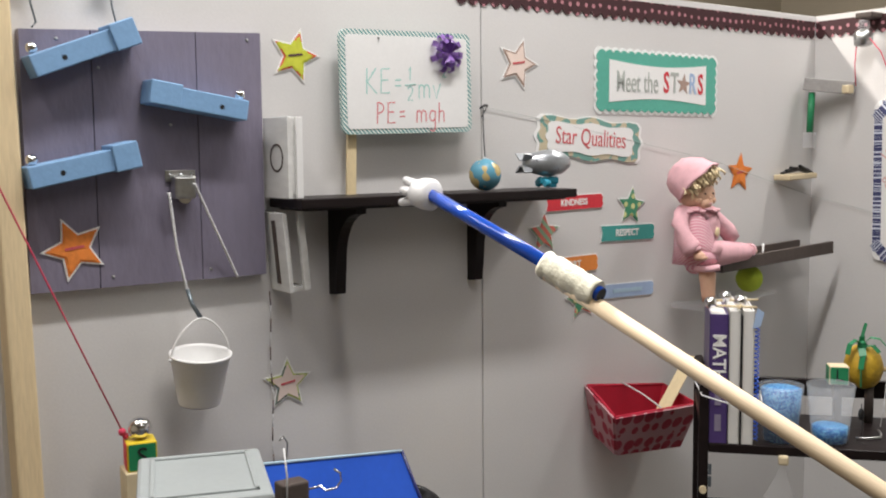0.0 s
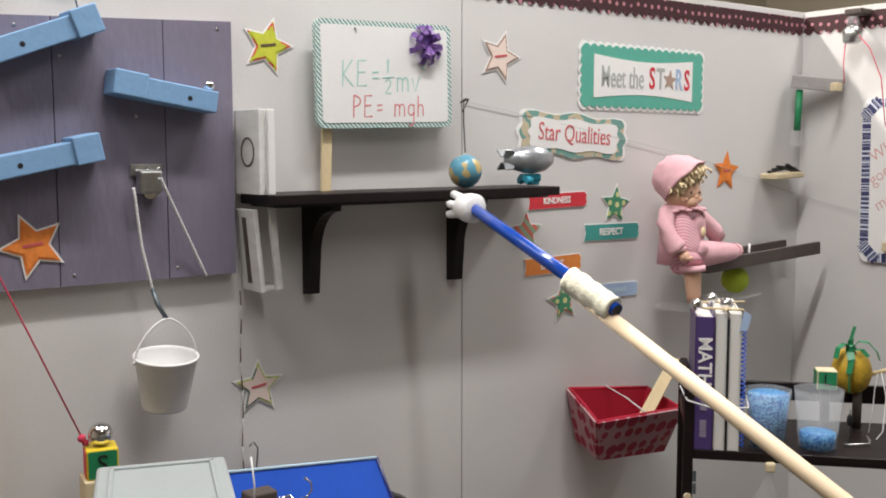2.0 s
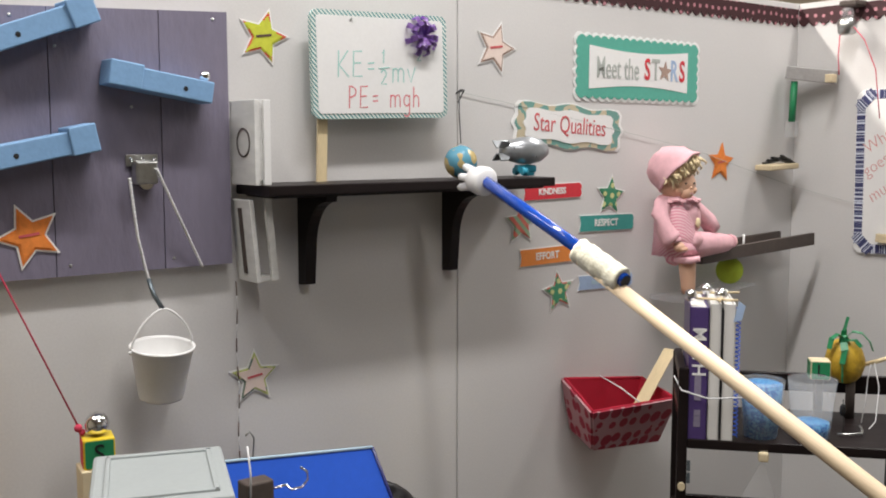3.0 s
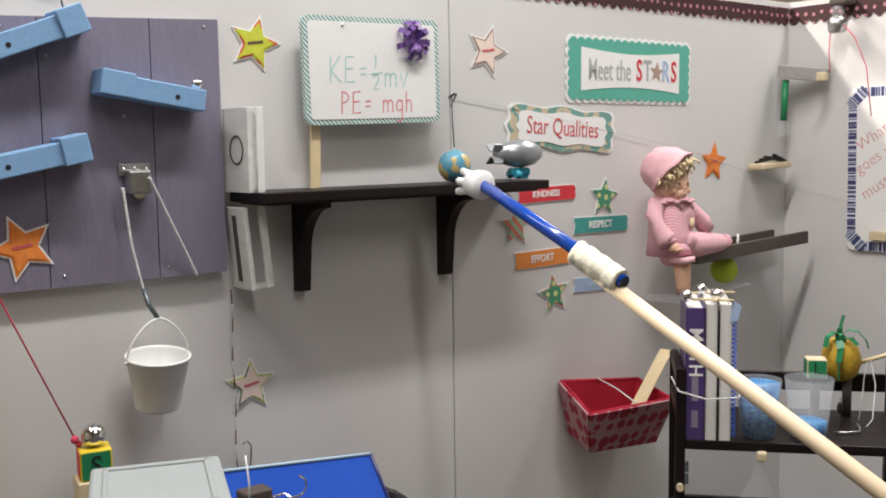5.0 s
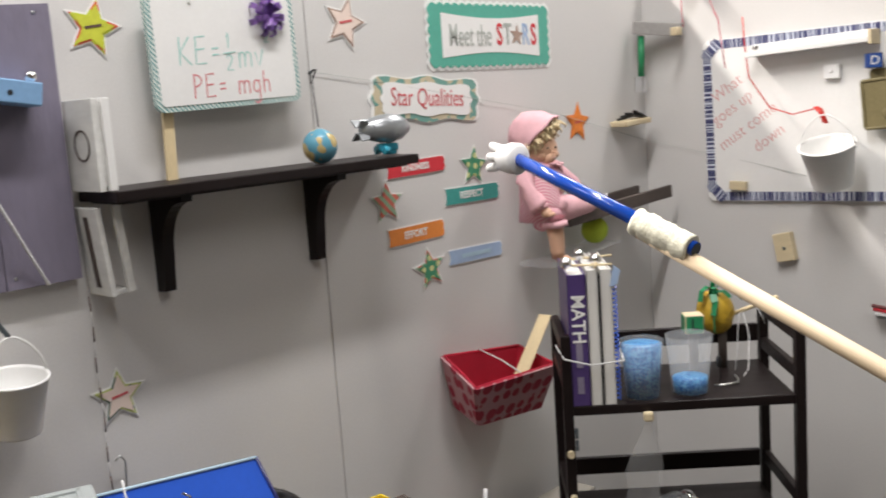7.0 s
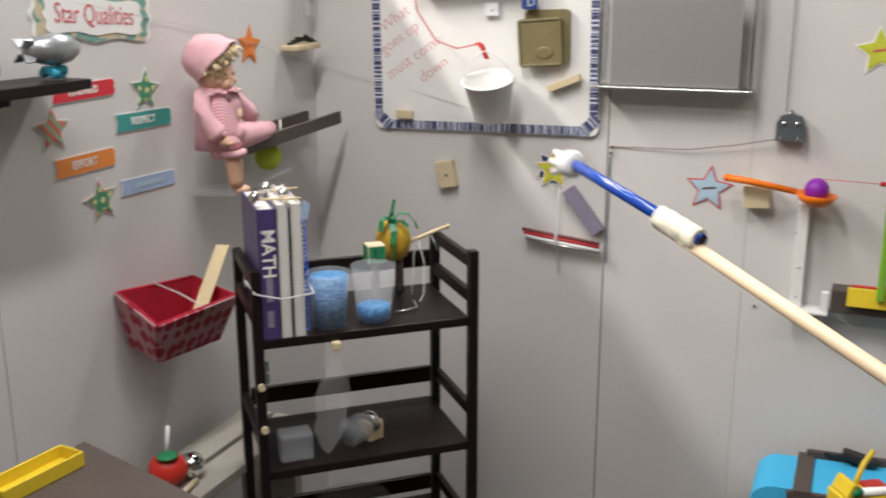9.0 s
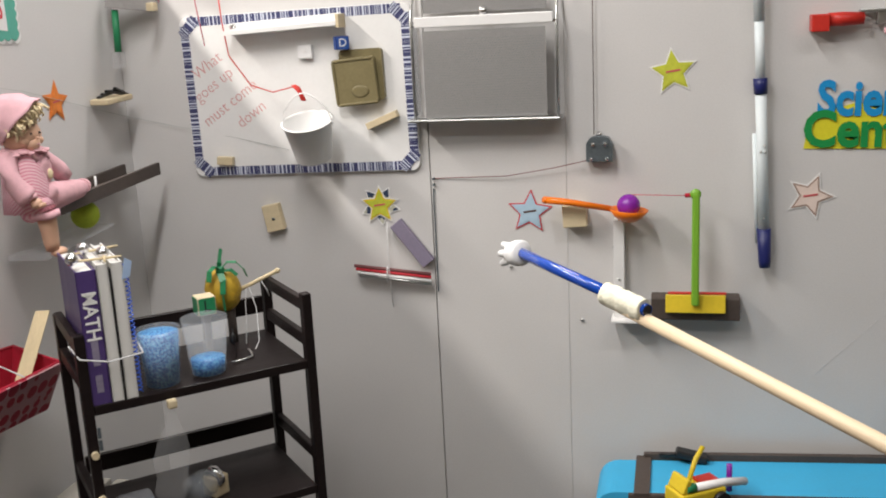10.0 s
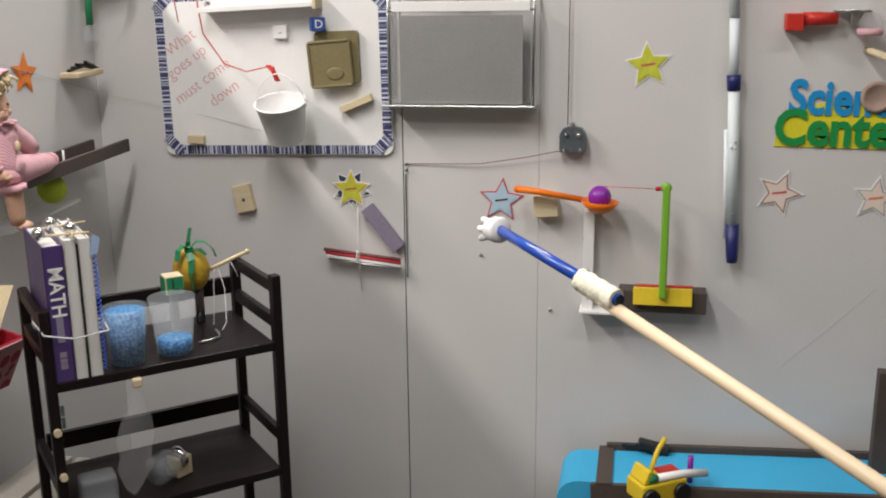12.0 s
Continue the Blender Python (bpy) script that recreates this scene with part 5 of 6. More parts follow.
def science_sign():
    root = thing("banner", on_b(-1.772, 1.33, 0, -1), "cut-out sign reading science center in blue and green", "sign", "wall signs")
    bm = bmesh.new()
    plate(bm, [(-0.12, -0.070), (0.17, -0.070), (0.17, 0.03), (-0.02, 0.03), (-0.11, 0.0)], 0.001, 0.0025)
    part("yellow_card", bm, M_SUNYELLOW, root)
    lettering("inscription", "Science", 0.105, M_SKYBLUE, root, pose(0.030, 0.037, 0.005), "blue cut-out letters", bold=0.0035, wide=0.80)
    lettering("inscription", "Center", 0.110, M_LEAFGREEN, root, pose(0.020, -0.030, 0.0065), "green cut-out letters", bold=0.0035, wide=0.90)
    bm = bmesh.new()
    lathe(bm, [(0.034, 0), (0.034, 0.004), (0.026, 0.005), (0.024, 0.003), (0, 0.003)], 24, at=(0.085, 0.045, 0.007))
    part("magnifier", bm, M_TAUPE, root)


science_sign()


def red_launcher():
    root = thing("red_launcher", on_b(-1.672, 1.535, 0.0), "red plastic block and tube fixed to the wall", "toy")
    bm = bmesh.new()
    box(bm, (0, 0, 0.025), (0.036, 0.036, 0.046), 0.002)
    part("block", bm, M_RED, root)
    bm = bmesh.new()
    lathe(bm, [(0.014, 0.0), (0.015, 0.03), (0.013, 0.072), (0.0, 0.072)], 18, axis="x", at=(0.016, 0.006, 0.028))
    part("tube", bm, M_RED, root)


red_launcher()


def little_lamp():
    root = thing("desk_bell", on_b(-1.825, 1.53, 0.0), "clear and pink toy light on a grey bracket", "toy")
    bm = bmesh.new()
    box(bm, (-0.035, 0.026, 0.02), (0.075, 0.006, 0.03), 0.001)
    box(bm, (-0.030, 0.012, 0.02), (0.016, 0.030, 0.02), 0.002)
    part("bracket", bm, M_STEEL, root)
    bm = bmesh.new()
    lathe(bm, [(0.0, 0.024), (0.016, 0.020), (0.024, 0.004), (0.024, -0.010), (0, -0.010)], 20, axis="y", at=(0, 0, 0.04))
    part("dome", bm, M_FROST, root)
    bm = bmesh.new()
    lathe(bm, [(0.026, -0.010), (0.027, -0.018), (0.024, -0.024), (0, -0.024)], 20, axis="y", at=(0, 0, 0.04))
    part("rim", bm, M_PINK, root)


little_lamp()
bm = bmesh.new()
tube(bm, [(0, 0, 0.004), (0, 0, 0.05), (0.03, -0.012, 0.075), (0.08, -0.03, 0.08)], 0.008, 12)
solid("peg", bm, M_TAN, on_b(-1.83, 1.473, 0.0), "tan wooden peg sticking out of the wall", "peg")


def conveyor():
    """A belt toy on a low table along wall B."""
    root = thing("conveyor", pose(CX, -1.2, 0.458) @ pose(0, 0, 0, -2.3, 0, 0) @ pose(0, 1.2, -0.458), "cyan paper conveyor belt with brown card sides and strap", "conveyor")
    x0, x1 = -0.215, -0.045
    y0, y1 = -1.195, -2.25
    zc, r = 0.458, 0.05
    pts = []
    for a in np.linspace(90, 270, 13):
        pts.append((y0 - r + r * -math.cos(radians(a)) * 1.0, zc + r * math.sin(radians(a))))
    outer = [(y, z) for y, z in pts] + [(y1, zc - r), (y1, zc + r)]
    bm = bmesh.new()
    plate(bm, outer, x0, x1)
    part("belt", bm, M_CYAN, root, at=Matrix(((0, 0, 1, 0), (1, 0, 0, 0), (0, 1, 0, 0), (0, 0, 0, 1))))
    bm = bmesh.new()
    box(bm, (x1 + 0.010, (y0 + y1) / 2 - 0.05, zc + 0.016), (0.014, y0 - y1 - 0.12, 0.10), 0.002)
    part("back_board", bm, M_BROWN, root)
    bm = bmesh.new()
    box(bm, (x0 - 0.008, (y0 + y1) / 2 - 0.03, zc + 0.002), (0.012, y0 - y1 - 0.10, 0.100), 0.002)
    part("front_board", bm, M_BROWN, root)
    bm = bmesh.new()
    box(bm, ((x0 + x1) / 2, -1.305, zc + r + 0.004), (x1 - x0 + 0.03, 0.036, 0.004), 0.001)
    part("strap", bm, M_BROWN, root)
    for y in (-1.3, -2.15):
        bm = bmesh.new()
        rise = 0.04 * (-1.2 - y)
        box(bm, ((x0 + x1) / 2, y, (zc - r - rise) / 2), (0.16, 0.05, zc - r + rise), 0.003)
        part("leg", bm, M_BROWN, root)
    return root


conveyor()


def toy_robot():
    root = thing("toy_digger", pose(CX - 0.258, -1.420, 0.514, 0, 0, 34) @ Matrix.Scale(1.15, 4), "small yellow toy machine with white and green arm on the belt", "toy")
    bm = bmesh.new()
    box(bm, (0, 0, 0.020), (0.06, 0.10, 0.038), 0.004)
    part("body", bm, M_YELLOW, root)
    bm = bmesh.new()
    box(bm, (0.0, 0.035, 0.052), (0.05, 0.012, 0.03), 0.003, pose(0, 0, 0, 25, 0, 0))
    tube(bm, [(0.0, 0.02, 0.04), (0.015, -0.01, 0.085), (0.02, -0.03, 0.105)], 0.005)
    part("arm", bm, M_YELLOW, root)
    bm = bmesh.new()
    tube(bm, [(-0.02, 0.02, 0.048), (-0.02, -0.05, 0.044), (-0.02, -0.10, 0.035)], 0.008)
    part("rod", bm, M_WHITEPLASTIC, root)
    bm = bmesh.new()
    tube(bm, [(-0.02, 0.035, 0.049), (-0.02, 0.015, 0.048)], 0.0085)
    part("sleeve", bm, M_GREEN, root)
    bm = bmesh.new()
    box(bm, (0.01, -0.03, 0.042), (0.03, 0.04, 0.006), 0.001)
    part("plate", bm, M_RED, root)
    bm = bmesh.new()
    tube(bm, [(0.01, -0.085, 0.0), (0.01, -0.085, 0.06)], 0.006)
    part("tube", bm, M_PURPLEPLASTIC, root)
    for s in (-0.035, 0.035):
        bm = bmesh.new()
        lathe(bm, [(0.017, -0.006), (0.017, 0.006)], 18, axis="x", at=(-0.034, s, 0.016))
        part("wheel", bm, M_BLACK, root)


toy_robot()
bm = bmesh.new()
box(bm, (0, 0, 0), (0.035, 0.075, 0.018), 0.005, pose(0, 0, 0, 12, 0, 0))
tube(bm, [(0, 0.03, 0.0), (0.01, 0.075, -0.006)], 0.004)
solid("binder_clip", bm, M_BLACK, pose(CX - 0.055, -1.415, 0.536), "black clip with a metal pin on the conveyor", "clip")
bm = bmesh.new()
box(bm, (0, 0, 0.39), (0.03, 0.04, 0.78), 0.002)
solid("brown_post", bm, M_BROWN, pose(CX - 0.10, -1.915, 0), "plain brown upright post beside the conveyor", "post")
bm = bmesh.new()
tube(bm, [(CX - 0.002, -1.89, 0.935), (CX - 0.002, -1.690, 0.728)], 0.0002)
solid("grey_thread", bm, M_ROPE, Matrix(), "thin grey thread across the wall", "string")

# ---- rack in the corner ----
RACK = pose(0.733, -0.371, 0, 0, 0, -48.0)
RW, RD = 0.434, 0.250


def rack():
    root = thing("folding_rack", RACK, "dark espresso folding shelf rack with three shelves in view", "rack")
    tops = 1.085
    for x in (0.008, RW - 0.008):
        for y in (0.010, RD - 0.010):
            bm = bmesh.new()
            h = tops - (0.018 if y > 0.1 else 0)
            box(bm, (x, y, h / 2), (0.018, 0.022, h), 0.002)
            part("post", bm, M_ESPRESSO, root)
        for z in (tops - 0.024, 0.990, 0.752, 0.50, 0.25):
            bm = bmesh.new()
            box(bm, (x, RD / 2, z), (0.014, RD - 0.03, 0.024), 0.002)
            part("side_rail", bm, M_ESPRESSO, root)
    for z, back in ((0.944, 1.012), (0.681, 0.747), (0.44, 0.485), (0.18, 0.225)):
        bm = bmesh.new()
        box(bm, (RW / 2, RD / 2, z), (RW - 0.034, RD - 0.004, 0.018), 0.002)
        part("shelf", bm, M_ESPRESSO, root)
        bm = bmesh.new()
        box(bm, (RW / 2, RD - 0.010, back), (RW - 0.04, 0.012, 0.036), 0.002)
        part("back_rail", bm, M_ESPRESSO, root)
    for x, z in ((0.008, 0.866), (0.010, 0.781)):
        bm = bmesh.new()
        lathe(bm, [(0.007, 0), (0.007, 0.008), (0.003, 0.010), (0.0, 0.010)], 10, axis="y", at=(x, -0.010, z))
        part("bolt", bm, M_TAN, root)
    for z in (0.905, 0.882):
        bm = bmesh.new()
        box(bm, (0.020, -0.004, z), (0.006, 0.004, 0.020), 0.001)
        part("catch", bm, M_DARKSTEEL, root, "small steel catch")


rack()
SHELF = 0.953


def book(x, w, h, d, cover, label, words="", y=0.004, tilt=0.0):
    root = thing("book", RACK @ pose(x, y, SHELF, 0, tilt, 0), label, "book", "books on the rack")
    bm = bmesh.new()
    box(bm, (w / 2, 0.002, h / 2), (w, 0.004, h), 0.001)
    box(bm, (0.0015, d / 2, h / 2), (0.003, d, h), 0.0005)
    box(bm, (w - 0.0015, d / 2, h / 2), (0.003, d, h), 0.0005)
    jacket = part("cover", bm, cover, root)
    bm = bmesh.new()
    box(bm, (w / 2, d / 2, h / 2), (w - 0.007, d - 0.010, h - 0.007), 0)
    part("page_block", bm, M_PAGES, root)
    if words:
        lettering("title", words, w * 1.0, M_WHITEINK, jacket, pose(w / 2, -0.001, h * 0.665, 90, 90, 0), "white printed title", wide=0.95, bold=0.0005)
        for v in (0.40, 0.20, 0.16, 0.12):
            bm = bmesh.new()
            box(bm, (w / 2, -0.0004, h * v), (w * 0.34, 0.0008, 0.012 if v != 0.40 else 0.05), 0)
            part("print_bar", bm, M_SLATE, jacket)
    return root


book(0.016, 0.034, 0.243, 0.190, M_VIOLET, "thick violet textbook with white title", "MATH")
book(0.052, 0.019, 0.250, 0.190, M_PAGES, "white workbook standing beside the violet textbook")
book(0.0725, 0.002, 0.240, 0.18, M_BLACK, "thin black folder between workbooks")
book(0.076, 0.020, 0.250, 0.190, M_PAGES, "white spiral workbook with blue coil")
bm = bmesh.new()
tube(bm, [(0.0052 * math.cos(0.9 * k), 0.0052 * math.sin(0.9 * k), 0.00115 * k) for k in range(208)], 0.0011, 5)
solid("spiral_coil", bm, M_BLUEBIN, RACK @ pose(0.100, 0.012, SHELF + 0.006), "blue spiral binding coil of the workbook", "coil")
bm = bmesh.new()
tube(bm, [(0.0, 0.02, 0.02), (0.012, -0.006, 0.0), (0.06, -0.012, -0.012), (0.118, -0.008, -0.008)], 0.0016)
tube(bm, [(0.118, -0.008, -0.008), (0.12, 0.05, 0.0)], 0.0016)
solid("white_band", bm, M_ROPE, RACK @ pose(-0.008, 0, 1.045), "white cord tied round the books", "string")
for k, (x, y) in enumerate(((0.018, 0.03), (0.050, 0.11), (0.073, 0.05))):
    bm = bmesh.new()
    ball(bm, (0, 0, 0), 0.0115)
    solid("steel_ball", bm, M_CHROME, RACK @ pose(x, y, SHELF + 0.2605), "polished steel ball lying on the books", "ball", "steel balls")
bundle = thing("stick_bundle", RACK @ pose(0.017, 0, SHELF + 0.2525), "thin wooden sticks lying across the books", "sticks")
for a, b in (((0.0, 0.05, 0), (0.085, 0.035, 0)), ((0.01, 0.10, 0.002), (0.095, 0.12, 0.002)), ((0.05, 0.0, 0.003), (0.07, 0.13, 0.004))):
    bm = bmesh.new()
    tube(bm, [a, b], 0.0022)
    part("stick", bm, M_STICK, bundle)
bm = bmesh.new()
plate(bm, [(0, 0), (0.014, 0.004), (0.020, 0.03), (0.008, 0.038)], 0, 0.002)
solid("blue_tab", bm, M_BLUECARD, RACK @ pose(0.092, 0.004, SHELF + 0.218, 90, 0, 0), "blue paper tab hanging over the workbook", "tab")


def cup(x, y, r0, r1, h, fill, label, name="clear_cup"):
    root = thing(name, RACK @ pose(x, y, SHELF), label, "cup", "plastic cups")
    bm = bmesh.new()
    lathe(bm, [(0.0, 0.001), (r0, 0.001), (r1, h), (r1 + 0.0015, h), (r0 + 0.0012, 0.0), (0.0, 0.0)], 32, cap=False)
    ob = part("wall", bm, M_FROST, root)
    ob.visible_shadow = False
    bm = bmesh.new()
    rr = r0 + (r1 - r0) * fill
    lathe(bm, [(0.0, 0.003), (r0 - 0.001, 0.003), (rr - 0.002, h * fill), (rr * 0.7, h * fill + 0.003), (0.0, h * fill + 0.005)], 28, cap=False)
    part("bead_fill", bm, M_BLUEGEL, root, "blue beads")
    return root


cup(0.149, 0.040, 0.030, 0.0395, 0.108, 0.93, "plastic cup filled with blue beads")
cup(0.238, 0.050, 0.031, 0.0420, 0.110, 0.28, "clear plastic cup with a few blue beads")
bm = bmesh.new()
tube(bm, [(0.0, -0.02, 0.004), (0.022, -0.022, 0.005), (0.045, -0.012, 0.005), (0.050, 0.008, 0.006), (0.046, 0.016, 0.012)], 0.0022)
solid("bent_wire", bm, M_STEEL, RACK @ pose(0.288, 0.090, SHELF), "bent shiny wire end lying on the rack shelf", "wire")
letter_block(RACK @ pose(0.262, 0.125, SHELF + 0.095), 0.036, (M_TAN, M_GREEN, M_GREEN), "L", "letter block with a green L face behind the cup")
bm = bmesh.new()
box(bm, (0, 0, 0.0475), (0.016, 0.016, 0.095), 0.003)
solid("thin_post", bm, M_BROWN, RACK @ pose(0.262, 0.125, SHELF), "thin brown post under the letter block", "post")


def ribbon(bm, pts, w, thick=0.0012):
    """A flat band through the points, its width across the rack."""
    for a, b in zip(pts[:-1], pts[1:]):
        a, b = Vector(a), Vector(b)
        d = b - a
        m = Matrix.Translation((a + b) / 2) @ d.to_track_quat("X", "Z").to_matrix().to_4x4()
        box(bm, (0, 0, 0), (d.length + 0.003, w, thick), 0.0004, m)


def pineapple():
    root = thing("toy_pineapple", RACK @ pose(0.330, 0.205, SHELF + 0.068, 0, -8, 0), "yellow toy pineapple with a green ribbon bow", "toy fruit")
    bm = bmesh.new()
    ball(bm, (0, 0, 0.046), 0.036, (1.02, 1, 1.25), 28)
    for v in bm.verts:
        v.co += 0.0016 * noise.noise_vector(v.co * 150)
    part("fruit", bm, M_PINEAPPLE, root)
    bm = bmesh.new()
    ribbon(bm, [(0.0, -0.010, 0.090), (0.002, -0.014, 0.108), (0.012, -0.012, 0.132)], 0.013)
    part("ribbon_end", bm, M_GREEN, root, "green ribbon")
    bm = bmesh.new()
    ribbon(bm, [(-0.002, -0.016, 0.092), (-0.004, -0.034, 0.074), (-0.012, -0.040, 0.050), (-0.016, -0.040, 0.016)], 0.014)
    part("ribbon_end", bm, M_GREEN, root, "green ribbon")
    for pts in ([(0, -0.016, 0.093), (0.016, -0.022, 0.106), (0.032, -0.026, 0.102), (0.044, -0.028, 0.084), (0.047, -0.028, 0.068)],
                [(0, -0.016, 0.092), (-0.012, -0.022, 0.104), (-0.024, -0.026, 0.098), (-0.031, -0.030, 0.080)],
                [(0, -0.014, 0.090), (0.018, -0.028, 0.090), (0.026, -0.034, 0.078)]):
        bm = bmesh.new()
        ribbon(bm, pts, 0.014)
        part("ribbon_loop", bm, M_GREEN, root, "green ribbon")
    bm = bmesh.new()
    ball(bm, (0, -0.016, 0.091), 0.009, (1.1, 0.8, 1), 10)
    part("ribbon_knot", bm, M_GREEN, root)
    return root


pineapple()
bm = bmesh.new()
lathe(bm, [(0.009, 0), (0.009, 0.074), (0.0, 0.074)], 14)
solid("thin_post", bm, M_BROWN, RACK @ pose(0.336, 0.205, SHELF), "thin brown post under the toy fruit", "post")
bm = bmesh.new()
tube(bm, [(0, 0, 0), (0.045, 0.003, 0.014), (0.090, 0.008, 0.026)], 0.0042)
ball(bm, (0.090, 0.008, 0.026), 0.0062, seg=10)
solid("wood_peg", bm, M_STICK, RACK @ pose(0.356, 0.208, 1.058), "thin wooden peg lying on the rack top", "peg")
for pts in ([(0.372, 0.206, 1.062), (0.366, 0.200, 1.030), (0.362, 0.190, 1.000), (0.350, 0.170, 0.942)], [(0.405, 0.210, 1.074), (0.416, 0.205, 1.050), (0.420, 0.205, 1.036)], [(0.378, 0.206, 1.064), (0.385, 0.190, 1.02), (0.372, 0.150, 0.962), (0.340, 0.110, 0.942)]):
    bm = bmesh.new()
    tube(bm, pts, 0.0010)
    solid("white_thread", bm, M_ROPE, RACK, "thin pale thread hanging from the wooden peg", "string", "threads on the peg")
bm = bmesh.new()
tube(bm, [(0.0, 0.0, 0.07), (0.003, 0, 0.02), (0, 0, 0.004)], 0.0009)
ball(bm, (0.0, 0, 0.050), 0.008, (0.7, 0.5, 1.5), 12)
solid("dark_pendant", bm, M_BLACK, RACK @ pose(0.296, 0.07, SHELF), "small dark pendant hanging behind the cup", "pendant")

LOW = 0.690


def plastic_bag():
    root = thing("plastic_bag", RACK @ pose(0.150, 0.0, 0), "clear plastic bag hanging from a knob below the shelf", "bag")
    bm = bmesh.new()
    lathe(bm, [(0.006, 0.915), (0.012, 0.895), (0.026, 0.860), (0.036, 0.825), (0.030, 0.79), (0.034, 0.765), (0.020, 0.735), (0.004, 0.712)], 28, cap=False, m=Matrix.Diagonal((1, 0.32, 1, 1)))
    for v in bm.verts:
        v.co += Vector((-0.010 * (0.915 - v.co.z) * 10, 0, 0)) + 0.010 * noise.noise_vector(v.co * 26) * min(1, (0.92 - v.co.z) * 14)
    ob = part("film", bm, M_CLEAR, root)
    ob.visible_shadow = False
    bm = bmesh.new()
    box(bm, (0.0, -0.006, 0.930), (0.018, 0.014, 0.018), 0.004)
    part("knob", bm, M_TAN, root)


plastic_bag()
bm = bmesh.new()
box(bm, (0, 0, 0.028), (0.065, 0.05, 0.055), 0.006)
solid("clear_box", bm, M_SMOKE, RACK @ pose(0.075, 0.05, LOW), "small frosted plastic box on the lower shelf", "box")


def glass_jar():
    root = thing("glass_jar", RACK @ pose(0.176, 0.050, LOW + 0.030, 0, 82, 25), "small clear jar lying on the lower shelf", "jar")
    bm = bmesh.new()
    lathe(bm, [(0.0, 0.0), (0.026, 0.001), (0.029, 0.010), (0.029, 0.044), (0.020, 0.056), (0.020, 0.062), (0.018, 0.062), (0.018, 0.055), (0.027, 0.043), (0.027, 0.010), (0.0, 0.003)], 28, cap=False)
    part("wall", bm, M_GLASSJAR, root)
    bm = bmesh.new()
    lathe(bm, [(0.0, 0.058), (0.0225, 0.058), (0.0225, 0.070), (0.0, 0.070)], 24)
    part("lid", bm, M_CHROME, root, "shiny metal lid")


glass_jar()
bm = bmesh.new()
box(bm, (0, 0, 0.020), (0.036, 0.036, 0.040), 0.002)
solid("wood_cube", bm, M_TAN, RACK @ pose(0.236, 0.085, LOW, 0, 0, 24), "small wooden cube on the lower shelf", "block", "wood blocks")
bm = bmesh.new()
lathe(bm, [(0.0, 0.004), (0.05, 0.004), (0.075, 0.10), (0.077, 0.10), (0.052, 0.0), (0.0, 0.0)], 32, cap=False)
solid("clear_bowl", bm, M_FROST, RACK @ pose(0.20, 0.10, 0.449), "frosted plastic bowl on the lowest visible shelf", "bowl")

# ---- tables and bins in front of wall A ----


def side_table():
    root = thing("side_table", pose(0, 0, 0), "dark brown low table standing along the wall", "table")
    bm = bmesh.new()
    plate(bm, [TABLE[0], TABLE[1], TABLE[2], TABLE[3]], 0.775, 0.80)
    part("tabletop", bm, M_BROWN, root)
    for k in range(4):
        cx = sum(p[0] for p in TABLE) / 4
        cy = sum(p[1] for p in TABLE) / 4
        x, y = TABLE[k][0] * 0.9 + cx * 0.1, TABLE[k][1] * 0.9 + cy * 0.1
        bm = bmesh.new()
        box(bm, (x, y, 0.388), (0.045, 0.045, 0.775), 0.003)
        part("leg", bm, M_BROWN, root)


TABLE = [(0.540, -0.135), (0.405, -0.61), (-0.62, -0.61), (-0.62, -0.06)]
side_table()


def grey_bin():
    root = thing("storage_bin", pose(-0.238, -0.372, 0.80, 0, 0, -20), "grey plastic storage bin with a recessed lid on the table", "bin")
    bm = bmesh.new()
    box(bm, (0, 0, 0.137), (0.150, 0.185, 0.270), 0.006)
    part("body", bm, M_GREYBIN, root)
    bm = bmesh.new()
    box(bm, (0, 0, 0.282), (0.162, 0.198, 0.014), 0.005)
    lid = part("lid", bm, M_GREYBIN, root)
    bm = bmesh.new()
    for c, s in (((0, 0.078, 0), (0.13, 0.006, 0.004)), ((0, -0.078, 0), (0.13, 0.006, 0.004)), ((0.062, 0, 0), (0.006, 0.162, 0.004)), ((-0.062, 0, 0), (0.006, 0.162, 0.004))):
        box(bm, (c[0], c[1], 0.290), s, 0.001)
    part("rim", bm, M_GREYBIN, lid)


grey_bin()
bm = bmesh.new()
box(bm, (0, 0, 0.118), (0.05, 0.05, 0.234), 0.002)
solid("wood_column", bm, M_TAN, pose(-0.236, -0.125, 0.80, 0, 0, -8), "plain wooden column under the letter block", "block", "wood blocks")


def blue_folder():
    root = thing("plastic_folder", pose(0.050, -0.262, 0.802, 73, 0, 0), "royal blue plastic folder leaning on the table", "folder")
    bm = bmesh.new()
    plate(bm, [(-0.13, 0), (0.176, 0), (0.128, 0.208), (-0.150, 0.236)], -0.004, 0.004)
    part("sheet", bm, M_BLUEBIN, root)
    bm = bmesh.new()
    tube(bm, [(0.176, 0.003, 0.004), (0.128, 0.208, 0.004)], 0.003)
    part("edge", bm, M_NAVY, root)
    bm = bmesh.new()
    tube(bm, [(0.128, 0.208, 0.004), (-0.150, 0.236, 0.004)], 0.0024)
    part("edge", bm, M_PALEBLUE, root, "pale blue top edge")


